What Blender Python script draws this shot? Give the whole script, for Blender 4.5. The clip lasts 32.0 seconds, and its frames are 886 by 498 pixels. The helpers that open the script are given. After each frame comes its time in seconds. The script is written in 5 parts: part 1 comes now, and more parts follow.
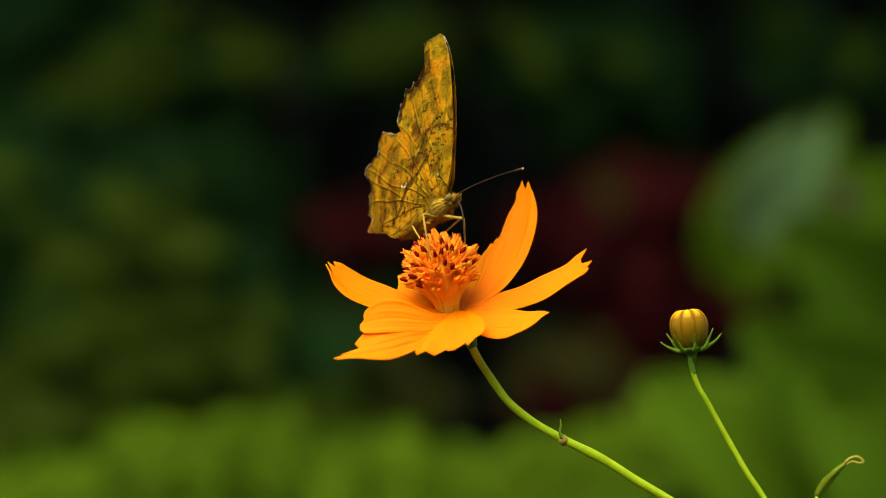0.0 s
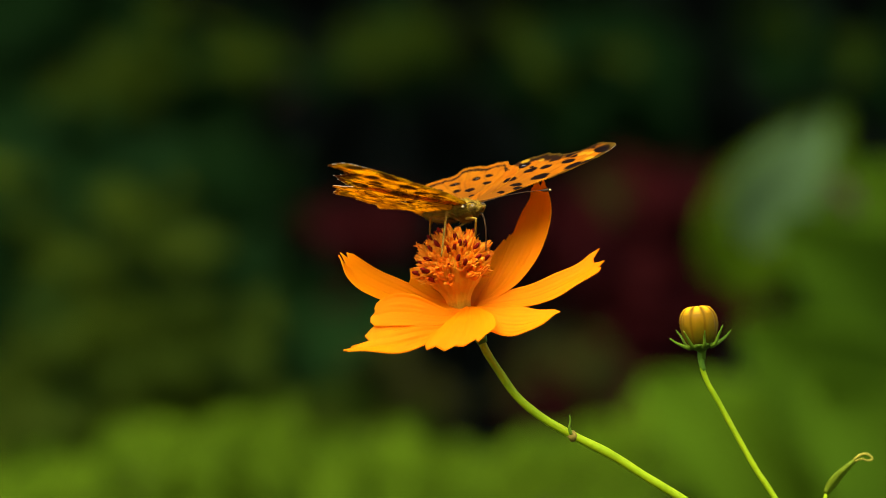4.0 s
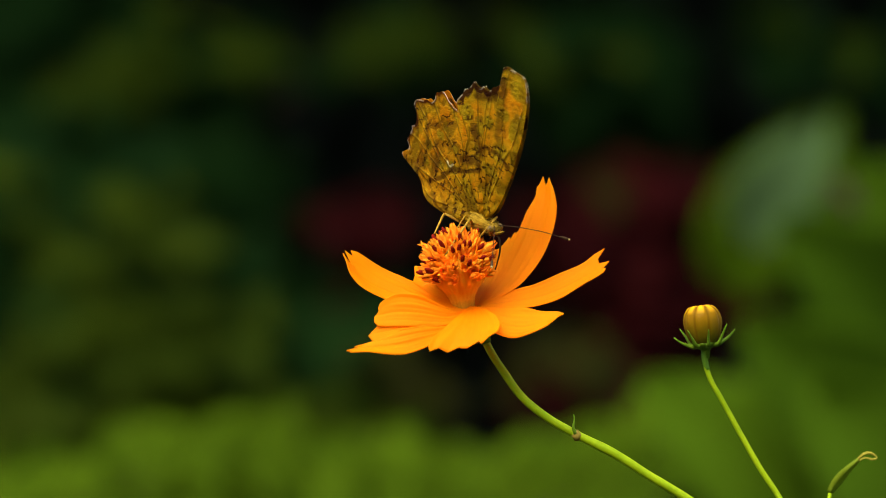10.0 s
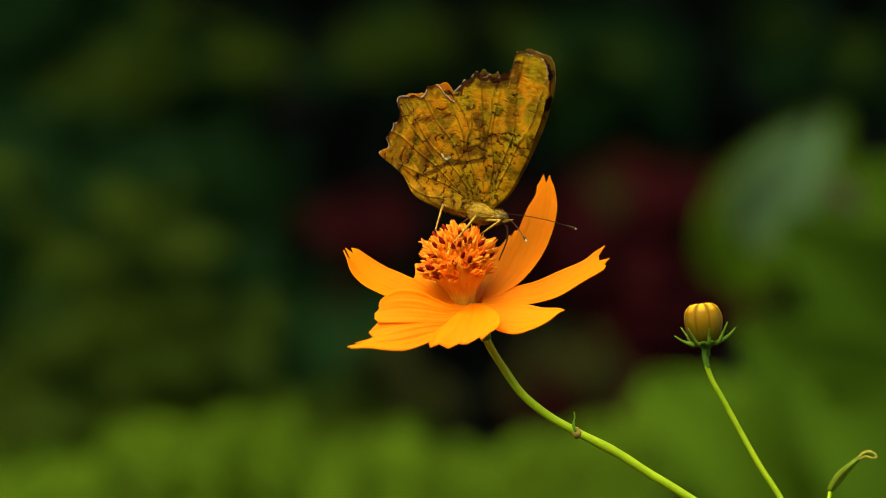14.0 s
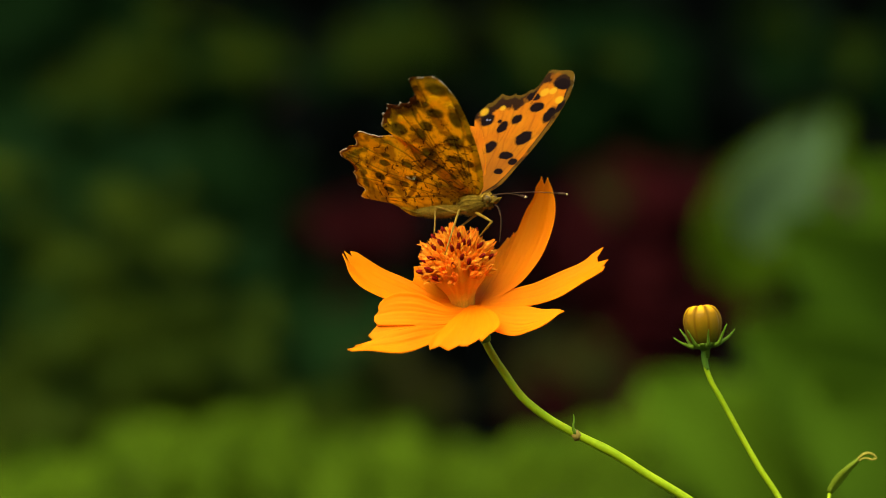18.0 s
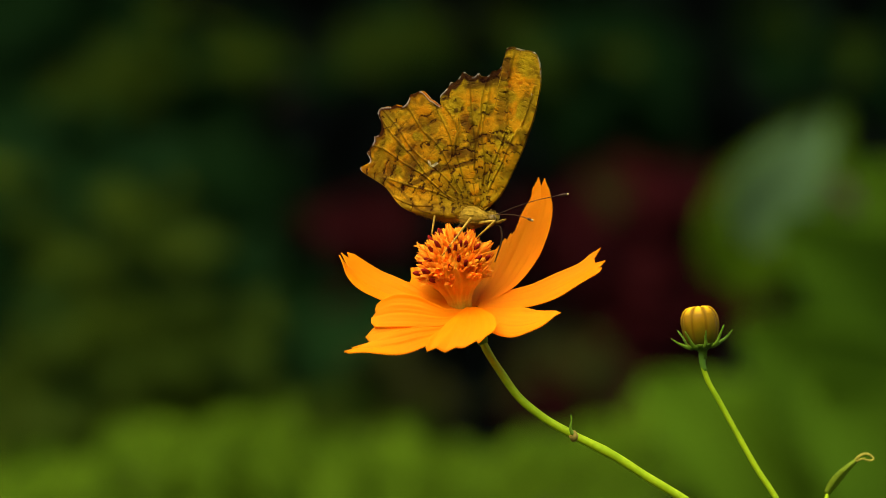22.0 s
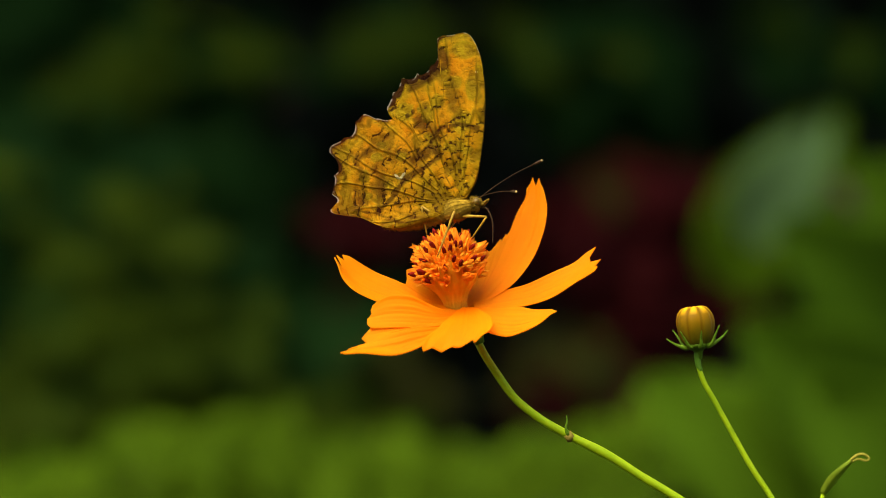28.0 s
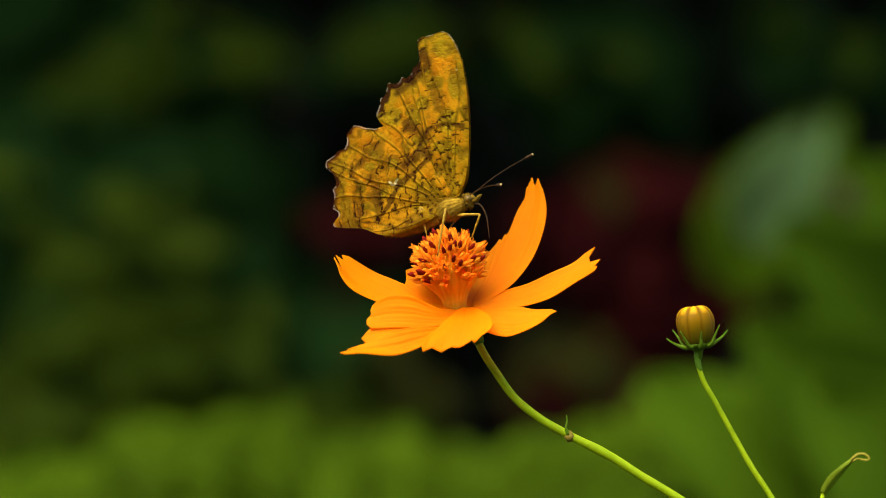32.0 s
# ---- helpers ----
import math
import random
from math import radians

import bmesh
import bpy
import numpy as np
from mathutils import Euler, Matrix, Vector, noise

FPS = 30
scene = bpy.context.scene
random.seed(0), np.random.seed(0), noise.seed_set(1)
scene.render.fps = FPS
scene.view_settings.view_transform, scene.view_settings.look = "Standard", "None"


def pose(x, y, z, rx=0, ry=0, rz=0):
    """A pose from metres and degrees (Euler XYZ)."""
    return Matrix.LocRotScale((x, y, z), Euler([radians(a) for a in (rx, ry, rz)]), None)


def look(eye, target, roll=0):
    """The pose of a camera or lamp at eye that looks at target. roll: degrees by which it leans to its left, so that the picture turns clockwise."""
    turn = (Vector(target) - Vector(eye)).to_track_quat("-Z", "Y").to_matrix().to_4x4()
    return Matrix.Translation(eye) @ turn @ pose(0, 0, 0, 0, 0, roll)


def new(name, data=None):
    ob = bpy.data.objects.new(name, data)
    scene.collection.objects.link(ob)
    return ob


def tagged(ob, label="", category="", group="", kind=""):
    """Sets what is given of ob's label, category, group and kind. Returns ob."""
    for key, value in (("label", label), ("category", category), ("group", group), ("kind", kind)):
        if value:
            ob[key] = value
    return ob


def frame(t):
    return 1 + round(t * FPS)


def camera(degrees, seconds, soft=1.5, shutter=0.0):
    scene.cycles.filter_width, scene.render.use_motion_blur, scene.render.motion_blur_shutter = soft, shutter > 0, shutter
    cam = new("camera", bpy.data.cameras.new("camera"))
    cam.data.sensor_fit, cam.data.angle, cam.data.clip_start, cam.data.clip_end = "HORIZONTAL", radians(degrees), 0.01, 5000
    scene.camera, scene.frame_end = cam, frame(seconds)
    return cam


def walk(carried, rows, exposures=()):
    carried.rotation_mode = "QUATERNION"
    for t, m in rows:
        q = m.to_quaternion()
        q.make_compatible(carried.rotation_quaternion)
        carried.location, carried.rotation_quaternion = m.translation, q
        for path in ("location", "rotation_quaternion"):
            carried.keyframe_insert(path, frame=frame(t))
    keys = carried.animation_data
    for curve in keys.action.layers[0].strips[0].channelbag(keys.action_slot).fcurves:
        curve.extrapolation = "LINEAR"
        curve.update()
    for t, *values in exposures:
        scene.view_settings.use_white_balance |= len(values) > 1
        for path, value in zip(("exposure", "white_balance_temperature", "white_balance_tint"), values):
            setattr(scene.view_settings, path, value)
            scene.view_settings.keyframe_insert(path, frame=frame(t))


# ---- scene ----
# Lengths of the plant and the butterfly are laid out in tenths of a millimetre (U).
U = 1e-4
EYE_HEIGHT = 0.8
EYE_BACK = 0.75

# ---- camera ----
cam = camera(11.936, 32.0, soft=0.9, shutter=0.5)
cam.data.dof.use_dof = True
cam.data.dof.focus_distance = EYE_BACK
cam.data.dof.aperture_fstop = 13.0
cam.data.dof.aperture_blades = 0
# the clip's camera brightens a little while the wings are open
EXPOSURE = ((0, 0), (3.4, 0), (4.2, 0.3), (5.4, 0.3), (6, 0.22), (7, 0), (11.3, 0), (12, 0.3), (12.5, 0.25), (13.5, 0.13), (14.3, 0), (17, 0), (18, 0.09), (19, 0), (30, -0.05), (30.5, 0.13), (31, 0.3), (31.3, 0.17), (31.7, 0), (32, 0))
walk(cam, [(0.0, pose(0, -EYE_BACK, EYE_HEIGHT, 90, 0, 0)), (32.0, pose(0, -EYE_BACK, EYE_HEIGHT, 90, 0, 0))],
     exposures=[(t, 1.46 + gain) for t, gain in EXPOSURE])

# ---- world and sun: a bright, hazy day ----
SUN_ELEVATION, SUN_AZIMUTH = radians(57), radians(208)
sky_world = bpy.data.worlds.new("sky")
scene.world = sky_world
sky_world.use_nodes = True
wn = sky_world.node_tree
sky = wn.nodes.new("ShaderNodeTexSky")
sky.sky_type, sky.sun_disc = "NISHITA", False
sky.sun_elevation, sky.sun_rotation = SUN_ELEVATION, SUN_AZIMUTH
sky.air_density, sky.dust_density = 1.0, 3.0
wn.links.new(sky.outputs[0], wn.nodes["Background"].inputs[0])
wn.nodes["Background"].inputs[1].default_value = 0.15
sun = new("sun", bpy.data.lights.new("sun", "SUN"))
sun.data.energy, sun.data.angle, sun.data.color = 2.0, radians(60), (1.0, 0.94, 0.80)
sun_way = Vector((math.sin(SUN_AZIMUTH) * math.cos(SUN_ELEVATION), math.cos(SUN_AZIMUTH) * math.cos(SUN_ELEVATION), math.sin(SUN_ELEVATION)))
sun.matrix_world = look(sun_way * 10, (0, 0, 0))


# ---- materials ----
class Nodes:
    """A small wrapper to write node trees in a few lines."""

    def __init__(self, name):
        self.mat = bpy.data.materials.new(name)
        self.mat.use_nodes = True
        self.tree = self.mat.node_tree
        self.bsdf = self.tree.nodes["Principled BSDF"]
        self.out = self.tree.nodes["Material Output"]

    def add(self, kind, **settings):
        node = self.tree.nodes.new(kind)
        for key, value in settings.items():
            node.inputs[key.replace("_", " ")].default_value = value
        return node

    def link(self, a, b):
        self.tree.links.new(a, b)

    def put(self, socket, value):
        if isinstance(value, (int, float, tuple)):
            socket.default_value = value
        else:
            self.link(value, socket)

    def coords(self):
        return self.tree.nodes.new("ShaderNodeTexCoord").outputs["Object"]

    def noise(self, vector, scale, detail=3.0, rough=0.55):
        node = self.add("ShaderNodeTexNoise", Scale=scale, Detail=detail, Roughness=rough)
        self.link(vector, node.inputs["Vector"])
        return node.outputs["Fac"]

    def math(self, operation, a, b=0.0, clamp=False):
        node = self.tree.nodes.new("ShaderNodeMath")
        node.operation, node.use_clamp = operation, clamp
        self.put(node.inputs[0], a)
        self.put(node.inputs[1], b)
        return node.outputs[0]

    def remap(self, value, a, b, c=0.0, d=1.0):
        node = self.tree.nodes.new("ShaderNodeMapRange")
        self.put(node.inputs[0], value)
        for i, v in enumerate((a, b, c, d)):
            node.inputs[i + 1].default_value = v
        return node.outputs[0]

    def mix(self, factor, a, b):
        node = self.tree.nodes.new("ShaderNodeMix")
        node.data_type = "RGBA"
        self.put(node.inputs[0], factor)
        self.put(node.inputs[6], (*a, 1) if isinstance(a, tuple) else a)
        self.put(node.inputs[7], (*b, 1) if isinstance(b, tuple) else b)
        return node.outputs[2]

    def attribute(self, name):
        node = self.tree.nodes.new("ShaderNodeAttribute")
        node.attribute_name = name
        return node.outputs["Fac"]

    def bump(self, height, strength, distance):
        node = self.add("ShaderNodeBump", Strength=strength, Distance=distance)
        self.link(height, node.inputs["Height"])
        self.link(node.outputs[0], self.bsdf.inputs["Normal"])
        return node.outputs[0]

    def gamma(self, colour, power):
        node = self.tree.nodes.new("ShaderNodeGamma")
        self.link(colour, node.inputs[0])
        node.inputs[1].default_value = power
        return node.outputs[0]

    def finish(self, colour, rough=0.5, specular=0.4, through_light=0.0, through_colour=None, normal=None):
        self.put(self.bsdf.inputs["Base Color"], (*colour, 1) if isinstance(colour, tuple) else colour)
        self.put(self.bsdf.inputs["Roughness"], rough)
        self.bsdf.inputs["Specular IOR Level"].default_value = specular
        if through_light:
            glow = self.tree.nodes.new("ShaderNodeBsdfTranslucent")
            tint = colour if through_colour is None else through_colour
            self.put(glow.inputs["Color"], (*tint, 1) if isinstance(tint, tuple) else tint)
            if normal is not None:
                self.link(normal, glow.inputs["Normal"])
            both = self.tree.nodes.new("ShaderNodeMixShader")
            both.inputs[0].default_value = through_light
            self.link(self.bsdf.outputs[0], both.inputs[1])
            self.link(glow.outputs[0], both.inputs[2])
            self.link(both.outputs[0], self.out.inputs["Surface"])
        return self.mat


def simple(name, dark, light, scale, rough=0.5, through_light=0.0, specular=0.1, bump=0.3, relief=2e-4):
    """Two tones mixed by a coarse and a fine grain, with a fine relief."""
    n = Nodes(name)
    co = n.coords()
    grain = n.math("ADD", n.math("MULTIPLY", n.noise(co, scale), 0.65), n.math("MULTIPLY", n.noise(co, scale * 7), 0.35))
    colour = n.mix(n.remap(grain, 0.35, 0.65), dark, light)
    normal = n.bump(n.noise(co, scale * 5), bump, relief)
    return n.finish(colour, rough, specular, through_light, normal=normal)


def leaf_material(name, dark, light, rough=0.75, through_light=0.3, specular=0.02):
    """A leaf: tone by leaf, blotches and a little gloss."""
    n = Nodes(name)
    co = n.coords()
    geo = n.tree.nodes.new("ShaderNodeNewGeometry")
    tone = n.math("ADD", n.math("MULTIPLY", geo.outputs["Random Per Island"], 0.6), n.math("MULTIPLY", n.noise(co, 60), 0.4))
    colour = n.mix(n.remap(tone, 0.15, 0.85), dark, light)
    n.bump(n.noise(co, 300), 0.2, 5e-4)
    return n.finish(colour, rough, specular, through_light)


def petal_material():
    """Orange petal with fine veins along it, yellower towards its end."""
    n = Nodes("petal_orange")
    along, across = n.attribute("along"), n.attribute("across")
    vec = n.tree.nodes.new("ShaderNodeCombineXYZ")
    n.link(n.math("MULTIPLY", across, 14.0), vec.inputs[0])
    n.link(n.math("MULTIPLY", along, 1.3), vec.inputs[1])
    streak = n.noise(vec.outputs[0], 1.6, 4.0)
    blotch = n.noise(n.coords(), 130)
    tone = n.math("ADD", n.math("MULTIPLY", streak, 0.55), n.math("MULTIPLY", blotch, 0.45))
    tone = n.math("ADD", tone, n.math("MULTIPLY", n.math("SUBTRACT", along, 0.5), 0.18))
    colour = n.mix(n.remap(tone, 0.32, 0.68), (0.88, 0.25, 0.0), (0.94, 0.365, 0.0))
    foot = n.math("MULTIPLY", n.remap(along, 0.38, 0.02), n.remap(streak, 0.40, 0.58))
    colour = n.mix(n.math("MULTIPLY", foot, 0.4), colour, (0.76, 0.14, 0.0))
    normal = n.bump(streak, 0.2, 2.0e-4)
    return n.finish(colour, 0.6, 0.08, 0.60, (1.0, 0.455, 0.0), normal)


def wing_material(name, upper):
    n = Nodes(name)
    pr, pt = n.attribute("reach"), n.attribute("turn")
    co = n.coords()

    def polar(a, b, z=0.0):
        vec = n.tree.nodes.new("ShaderNodeCombineXYZ")
        n.link(n.math("MULTIPLY", pr, a), vec.inputs[0])
        n.link(n.math("MULTIPLY", pt, b), vec.inputs[1])
        vec.inputs[2].default_value = z
        return vec.outputs[0]

    vein, spot, margin, band, pale, basal = (n.attribute(k) for k in ("vein", "spot", "margin", "band", "pale", "basal"))
    grain = n.noise(co, 900, 4.0)
    blotch = n.noise(co, 190, 3.0)
    if upper:
        colour = n.mix(n.remap(blotch, 0.35, 0.65), (0.60, 0.17, 0.003), (0.70, 0.25, 0.005))
        brushed = n.noise(polar(2.0, 70), 1.0, 4.0, 0.6)
        colour = n.mix(n.math("MULTIPLY", n.remap(brushed, 0.50, 0.36), 0.4), colour, (0.34, 0.10, 0.004))
        colour = n.mix(n.math("MULTIPLY", basal, 0.6), colour, (0.26, 0.10, 0.008))
        colour = n.mix(n.math("MULTIPLY", vein, 0.45), colour, (0.22, 0.06, 0.006))
        rim = n.math("ADD", margin, n.math("MULTIPLY", n.math("SUBTRACT", blotch, 0.5), 0.9))
        rim = n.math("ADD", rim, n.math("MULTIPLY", n.math("SUBTRACT", n.noise(co, 620, 3.0), 0.5), 0.6))
        colour = n.mix(n.math("MULTIPLY", n.remap(rim, 0.16, 0.30), n.remap(n.noise(co, 330, 3.0), 0.34, 0.44, 0.5, 1.0)), colour, (0.030, 0.012, 0.004))
        colour = n.mix(n.math("MULTIPLY", n.remap(rim, 0.80, 0.92), 0.9), colour, (0.17, 0.095, 0.007))
        edge = n.math("ADD", spot, n.math("MULTIPLY", n.math("SUBTRACT", grain, 0.5), 0.35))
        colour = n.mix(n.remap(edge, 0.42, 0.56), colour, (0.010, 0.005, 0.004))
        colour = n.mix(n.math("MULTIPLY", n.remap(band, 0.42, 0.62), 0.9), colour, (0.80, 0.46, 0.016))
        colour = n.mix(n.remap(pale, 0.5, 0.7), colour, (0.45, 0.48, 0.62))
        normal = n.bump(n.math("ADD", grain, n.math("MULTIPLY", vein, 1.5)), 0.4, 1.2e-4)
        return n.finish(colour, 0.65, 0.04, 0.70, n.gamma(colour, 0.68), normal)
    # underside: ochre like a dead leaf, with short dark ripples across the veins
    colour = n.mix(n.remap(blotch, 0.36, 0.66), (0.68, 0.39, 0.006), (0.82, 0.52, 0.010))
    shade = n.math("ADD", band, n.math("MULTIPLY", n.math("SUBTRACT", n.noise(polar(2.2, 9), 1.0, 4.0, 0.65), 0.5), 2.0))
    shade = n.remap(shade, 0.30, 0.80)
    colour = n.mix(n.math("MULTIPLY", shade, 0.78), colour, (0.095, 0.027, 0.005))
    # short dark wrinkles between the veins, across them, broken and crooked
    def wrinkles(period, phase, crook, thin, gate):
        way = n.math("ADD", n.math("MULTIPLY", pr, 60.0 / period), n.math("ADD", n.math("MULTIPLY", n.attribute("cell"), 3.7), phase))
        way = n.math("ADD", way, n.math("MULTIPLY", n.math("SUBTRACT", n.noise(co, 560, 4.0, 0.62), 0.5), crook))
        line = n.math("ABSOLUTE", n.math("SUBTRACT", n.math("FRACT", way), 0.5))
        return n.math("MULTIPLY", n.remap(line, thin, thin * 2.2, 1.0, 0.0), gate)

    where = n.math("ADD", n.noise(polar(2.4, 8, 8.0), 1.0, 3.0), n.math("ADD", n.math("MULTIPLY", basal, 0.24), n.math("MULTIPLY", band, 0.16)))
    ripple = wrinkles(19.0, 0.0, 1.9, 0.052, n.remap(where, 0.55, 0.62))
    fine_gate = n.remap(n.noise(co, 620, 2.0), 0.52, 0.60)
    ripple = n.math("MAXIMUM", ripple, n.math("MULTIPLY", wrinkles(9.0, 0.4, 1.9, 0.08, fine_gate), 0.26))
    patch = n.noise(co, 230, 2.0, 0.55)
    mottle = n.math("ADD", n.math("MULTIPLY", n.noise(co, 420, 4.0, 0.65), 0.6), n.math("MULTIPLY", n.noise(co, 1500, 3.0), 0.4))
    colour = n.mix(n.math("MULTIPLY", n.remap(mottle, 0.54, 0.38), 0.5), colour, (0.20, 0.085, 0.004))
    marks = n.math("MULTIPLY", ripple, 0.95)
    marks = n.math("MAXIMUM", marks, n.math("MULTIPLY", vein, 0.26))
    rim = n.math("ADD", margin, n.math("MULTIPLY", n.math("SUBTRACT", blotch, 0.5), 0.8))
    rim = n.remap(rim, 0.38, 0.62)
    colour = n.mix(n.math("MULTIPLY", n.remap(patch, 0.50, 0.43), 0.35), colour, (0.16, 0.058, 0.004))
    colour = n.mix(n.math("MULTIPLY", rim, 0.94), colour, (0.045, 0.008, 0.004))
    colour = n.mix(marks, colour, (0.055, 0.014, 0.005))
    fringe = n.math("MULTIPLY", n.attribute("fringe"), n.remap(n.noise(co, 520), 0.47, 0.51))
    colour = n.mix(fringe, colour, (0.86, 0.76, 0.56))
    colour = n.mix(n.math("MULTIPLY", n.remap(spot, 0.45, 0.6), 0.85), colour, (0.05, 0.02, 0.006))
    colour = n.mix(n.remap(pale, 0.5, 0.6), colour, (0.86, 0.72, 0.34))
    # the scales of both sides hold back the light that comes through
    glow = n.mix(n.remap(blotch, 0.36, 0.66), (1.0, 0.58, 0.010), (1.0, 0.70, 0.020))
    dim = n.math("MULTIPLY", n.remap(n.math("ADD", n.attribute("far_spot"), n.math("MULTIPLY", n.math("SUBTRACT", mottle, 0.5), 0.7)), 0.32, 0.56), 0.95)
    dim = n.math("MAXIMUM", dim, n.math("MULTIPLY", n.remap(patch, 0.49, 0.42), 0.65))
    dim = n.math("MAXIMUM", dim, n.math("MULTIPLY", shade, 0.7))
    dim = n.math("MAXIMUM", dim, n.math("MULTIPLY", rim, 0.96))
    dim = n.math("MAXIMUM", dim, n.math("MULTIPLY", n.remap(mottle, 0.46, 0.36), 0.35))
    glow = n.mix(dim, glow, (0.11, 0.014, 0.004))
    glow = n.mix(n.math("MULTIPLY", n.math("MAXIMUM", marks, n.math("MULTIPLY", vein, 0.75)), 0.9), glow, (0.055, 0.010, 0.003))
    glow = n.mix(fringe, glow, (0.80, 0.68, 0.46))
    glow = n.mix(n.remap(pale, 0.5, 0.6), glow, (0.86, 0.72, 0.34))
    glow = n.mix(n.attribute("solid"), glow, (0.20, 0.11, 0.01))
    relief = n.math("SUBTRACT", n.math("MULTIPLY", vein, 0.6), n.math("ADD", ripple, n.math("MULTIPLY", mottle, -1.6)))
    relief = n.math("ADD", relief, n.math("MULTIPLY", patch, 1.6))
    normal = n.bump(relief, 0.9, 4.5e-4)
    return n.finish(colour, 0.6, 0.06, 0.72, glow, normal)


def bud_material():
    """Yellow folded petals, olive low down and darker in the grooves, a highlight painted along the ribs at the top."""
    n = Nodes("bud_yellow")
    grain = n.noise(n.coords(), 500, 3.0)
    high, groove = n.attribute("high"), n.attribute("groove")
    tone = n.math("ADD", high, n.math("MULTIPLY", n.math("SUBTRACT", grain, 0.5), 0.5))
    colour = n.mix(n.remap(tone, 0.15, 1.0), (0.075, 0.066, 0.002), (0.25, 0.118, 0.001))
    colour = n.mix(n.math("MULTIPLY", n.remap(groove, 0.55, 0.95), 0.6), colour, (0.09, 0.04, 0.001))
    # painted highlight where the upper ribs catch the sun
    top = n.math("MULTIPLY", n.remap(high, 0.84, 1.0), n.remap(groove, 0.55, 0.15))
    colour = n.mix(top, colour, (0.78, 0.42, 0.006))
    normal = n.bump(grain, 0.3, 1.5e-4)
    return n.finish(colour, 0.45, 0.05, 0.15, normal=normal)


def neck_material():
    """Peach-orange tubes of the florets, dull green where they spring from the flower's base."""
    n = Nodes("neck_orange")
    co = n.coords()
    grain = n.math("ADD", n.math("MULTIPLY", n.noise(co, 240), 0.6), n.math("MULTIPLY", n.noise(co, 1400), 0.4))
    colour = n.mix(n.remap(grain, 0.35, 0.65), (1.0, 0.46, 0.012), (1.0, 0.60, 0.03))
    low = n.math("ADD", n.attribute("high"), n.math("MULTIPLY", n.math("SUBTRACT", grain, 0.5), 30.0))
    colour = n.mix(n.math("MULTIPLY", n.remap(low, -62.0, -80.0), 0.7), colour, (0.32, 0.19, 0.02))
    normal = n.bump(grain, 0.3, 2e-4)
    return n.finish(colour, 0.6, 0.05, 0.55, normal=normal)


M_PETAL = petal_material()
M_DISC = simple("disc_orange", (1.0, 0.35, 0.012), (1.0, 0.58, 0.04), 420, 0.6, 0.6, 0.05)
M_PETAL_FOOT = neck_material()
M_ANTHER = simple("anther_maroon", (0.09, 0.003, 0.001), (0.24, 0.012, 0.003), 900, 0.6, 0.0, 0.05)
M_STEM = simple("stem_green", (0.19, 0.30, 0.002), (0.29, 0.40, 0.004), 160, 0.5, 0.2)
M_CALYX = simple("calyx_green", (0.07, 0.14, 0.005), (0.12, 0.215, 0.010), 300, 0.55, 0.2)
M_BUD = bud_material()
M_THROAT = simple("throat_green", (0.045, 0.11, 0.006), (0.08, 0.17, 0.010), 300, 0.55, 0.1)
M_LEAF = simple("leaf_fresh_green", (0.15, 0.22, 0.008), (0.25, 0.34, 0.015), 130, 0.6, 0.5)
M_LEAF_TIP = simple("leaf_dried_tip", (0.20, 0.17, 0.012), (0.32, 0.28, 0.03), 300, 0.7)
M_NODE = simple("node_brown", (0.13, 0.10, 0.010), (0.20, 0.15, 0.02), 500, 0.6)
M_UPPER = wing_material("wing_upper", True)
M_UNDER = wing_material("wing_under", False)
M_FUR = simple("fur_ochre", (0.13, 0.075, 0.006), (0.36, 0.215, 0.016), 420, 0.85, 0.0, 0.03, 0.6)
M_FUR_OLIVE = simple("fur_olive", (0.09, 0.052, 0.005), (0.26, 0.155, 0.014), 900, 0.85, 0.0, 0.03, 0.6)
M_EYE = simple("eye_brown", (0.03, 0.016, 0.003), (0.22, 0.13, 0.012), 2500, 0.35, 0.0, 0.2, 0.1)
M_LEG = simple("leg_yellow", (0.20, 0.105, 0.006), (0.38, 0.23, 0.014), 800, 0.55, 0.0, 0.15)
M_ANTENNA = simple("antenna_brown", (0.018, 0.009, 0.003), (0.055, 0.028, 0.007), 1500, 0.6, 0.0, 0.1)
M_ANTENNA_TIP = simple("antenna_tip_pale", (0.36, 0.25, 0.07), (0.5, 0.37, 0.14), 1500, 0.5)
L_LIME = leaf_material("leaf_lime", (0.031, 0.060, 0.0015), (0.052, 0.092, 0.002))
# dim green for the halo painted round the pale leaf
L_HALO = leaf_material("leaf_halo", (0.028, 0.058, 0.0015), (0.046, 0.086, 0.002))
# olive paints the lit patches of the shrubs, deep green their shade
L_LIT_OLIVE = leaf_material("leaf_lit_olive", (0.0135, 0.0245, 0.0014), (0.027, 0.042, 0.002))
L_SHADED = leaf_material("leaf_shaded", (0.0025, 0.0105, 0.0014), (0.0052, 0.019, 0.0024), 0.8, 0.15, 0.03)
# near-black leaf colour that paints the shade of the gaps
L_SHADE_DARK = leaf_material("leaf_shade_dark", (0.008, 0.0105, 0.008), (0.013, 0.017, 0.012), 0.9, 0.05, 0.02)
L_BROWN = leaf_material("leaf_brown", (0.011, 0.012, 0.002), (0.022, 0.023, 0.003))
# red leaf colour set dark to include deep shade
L_RED_SHADED = leaf_material("leaf_red_shaded", (0.012, 0.0010, 0.0014), (0.024, 0.0022, 0.002), 0.8, 0.2, 0.03)
L_BROAD = leaf_material("leaf_broad", (0.042, 0.088, 0.003), (0.064, 0.126, 0.004))
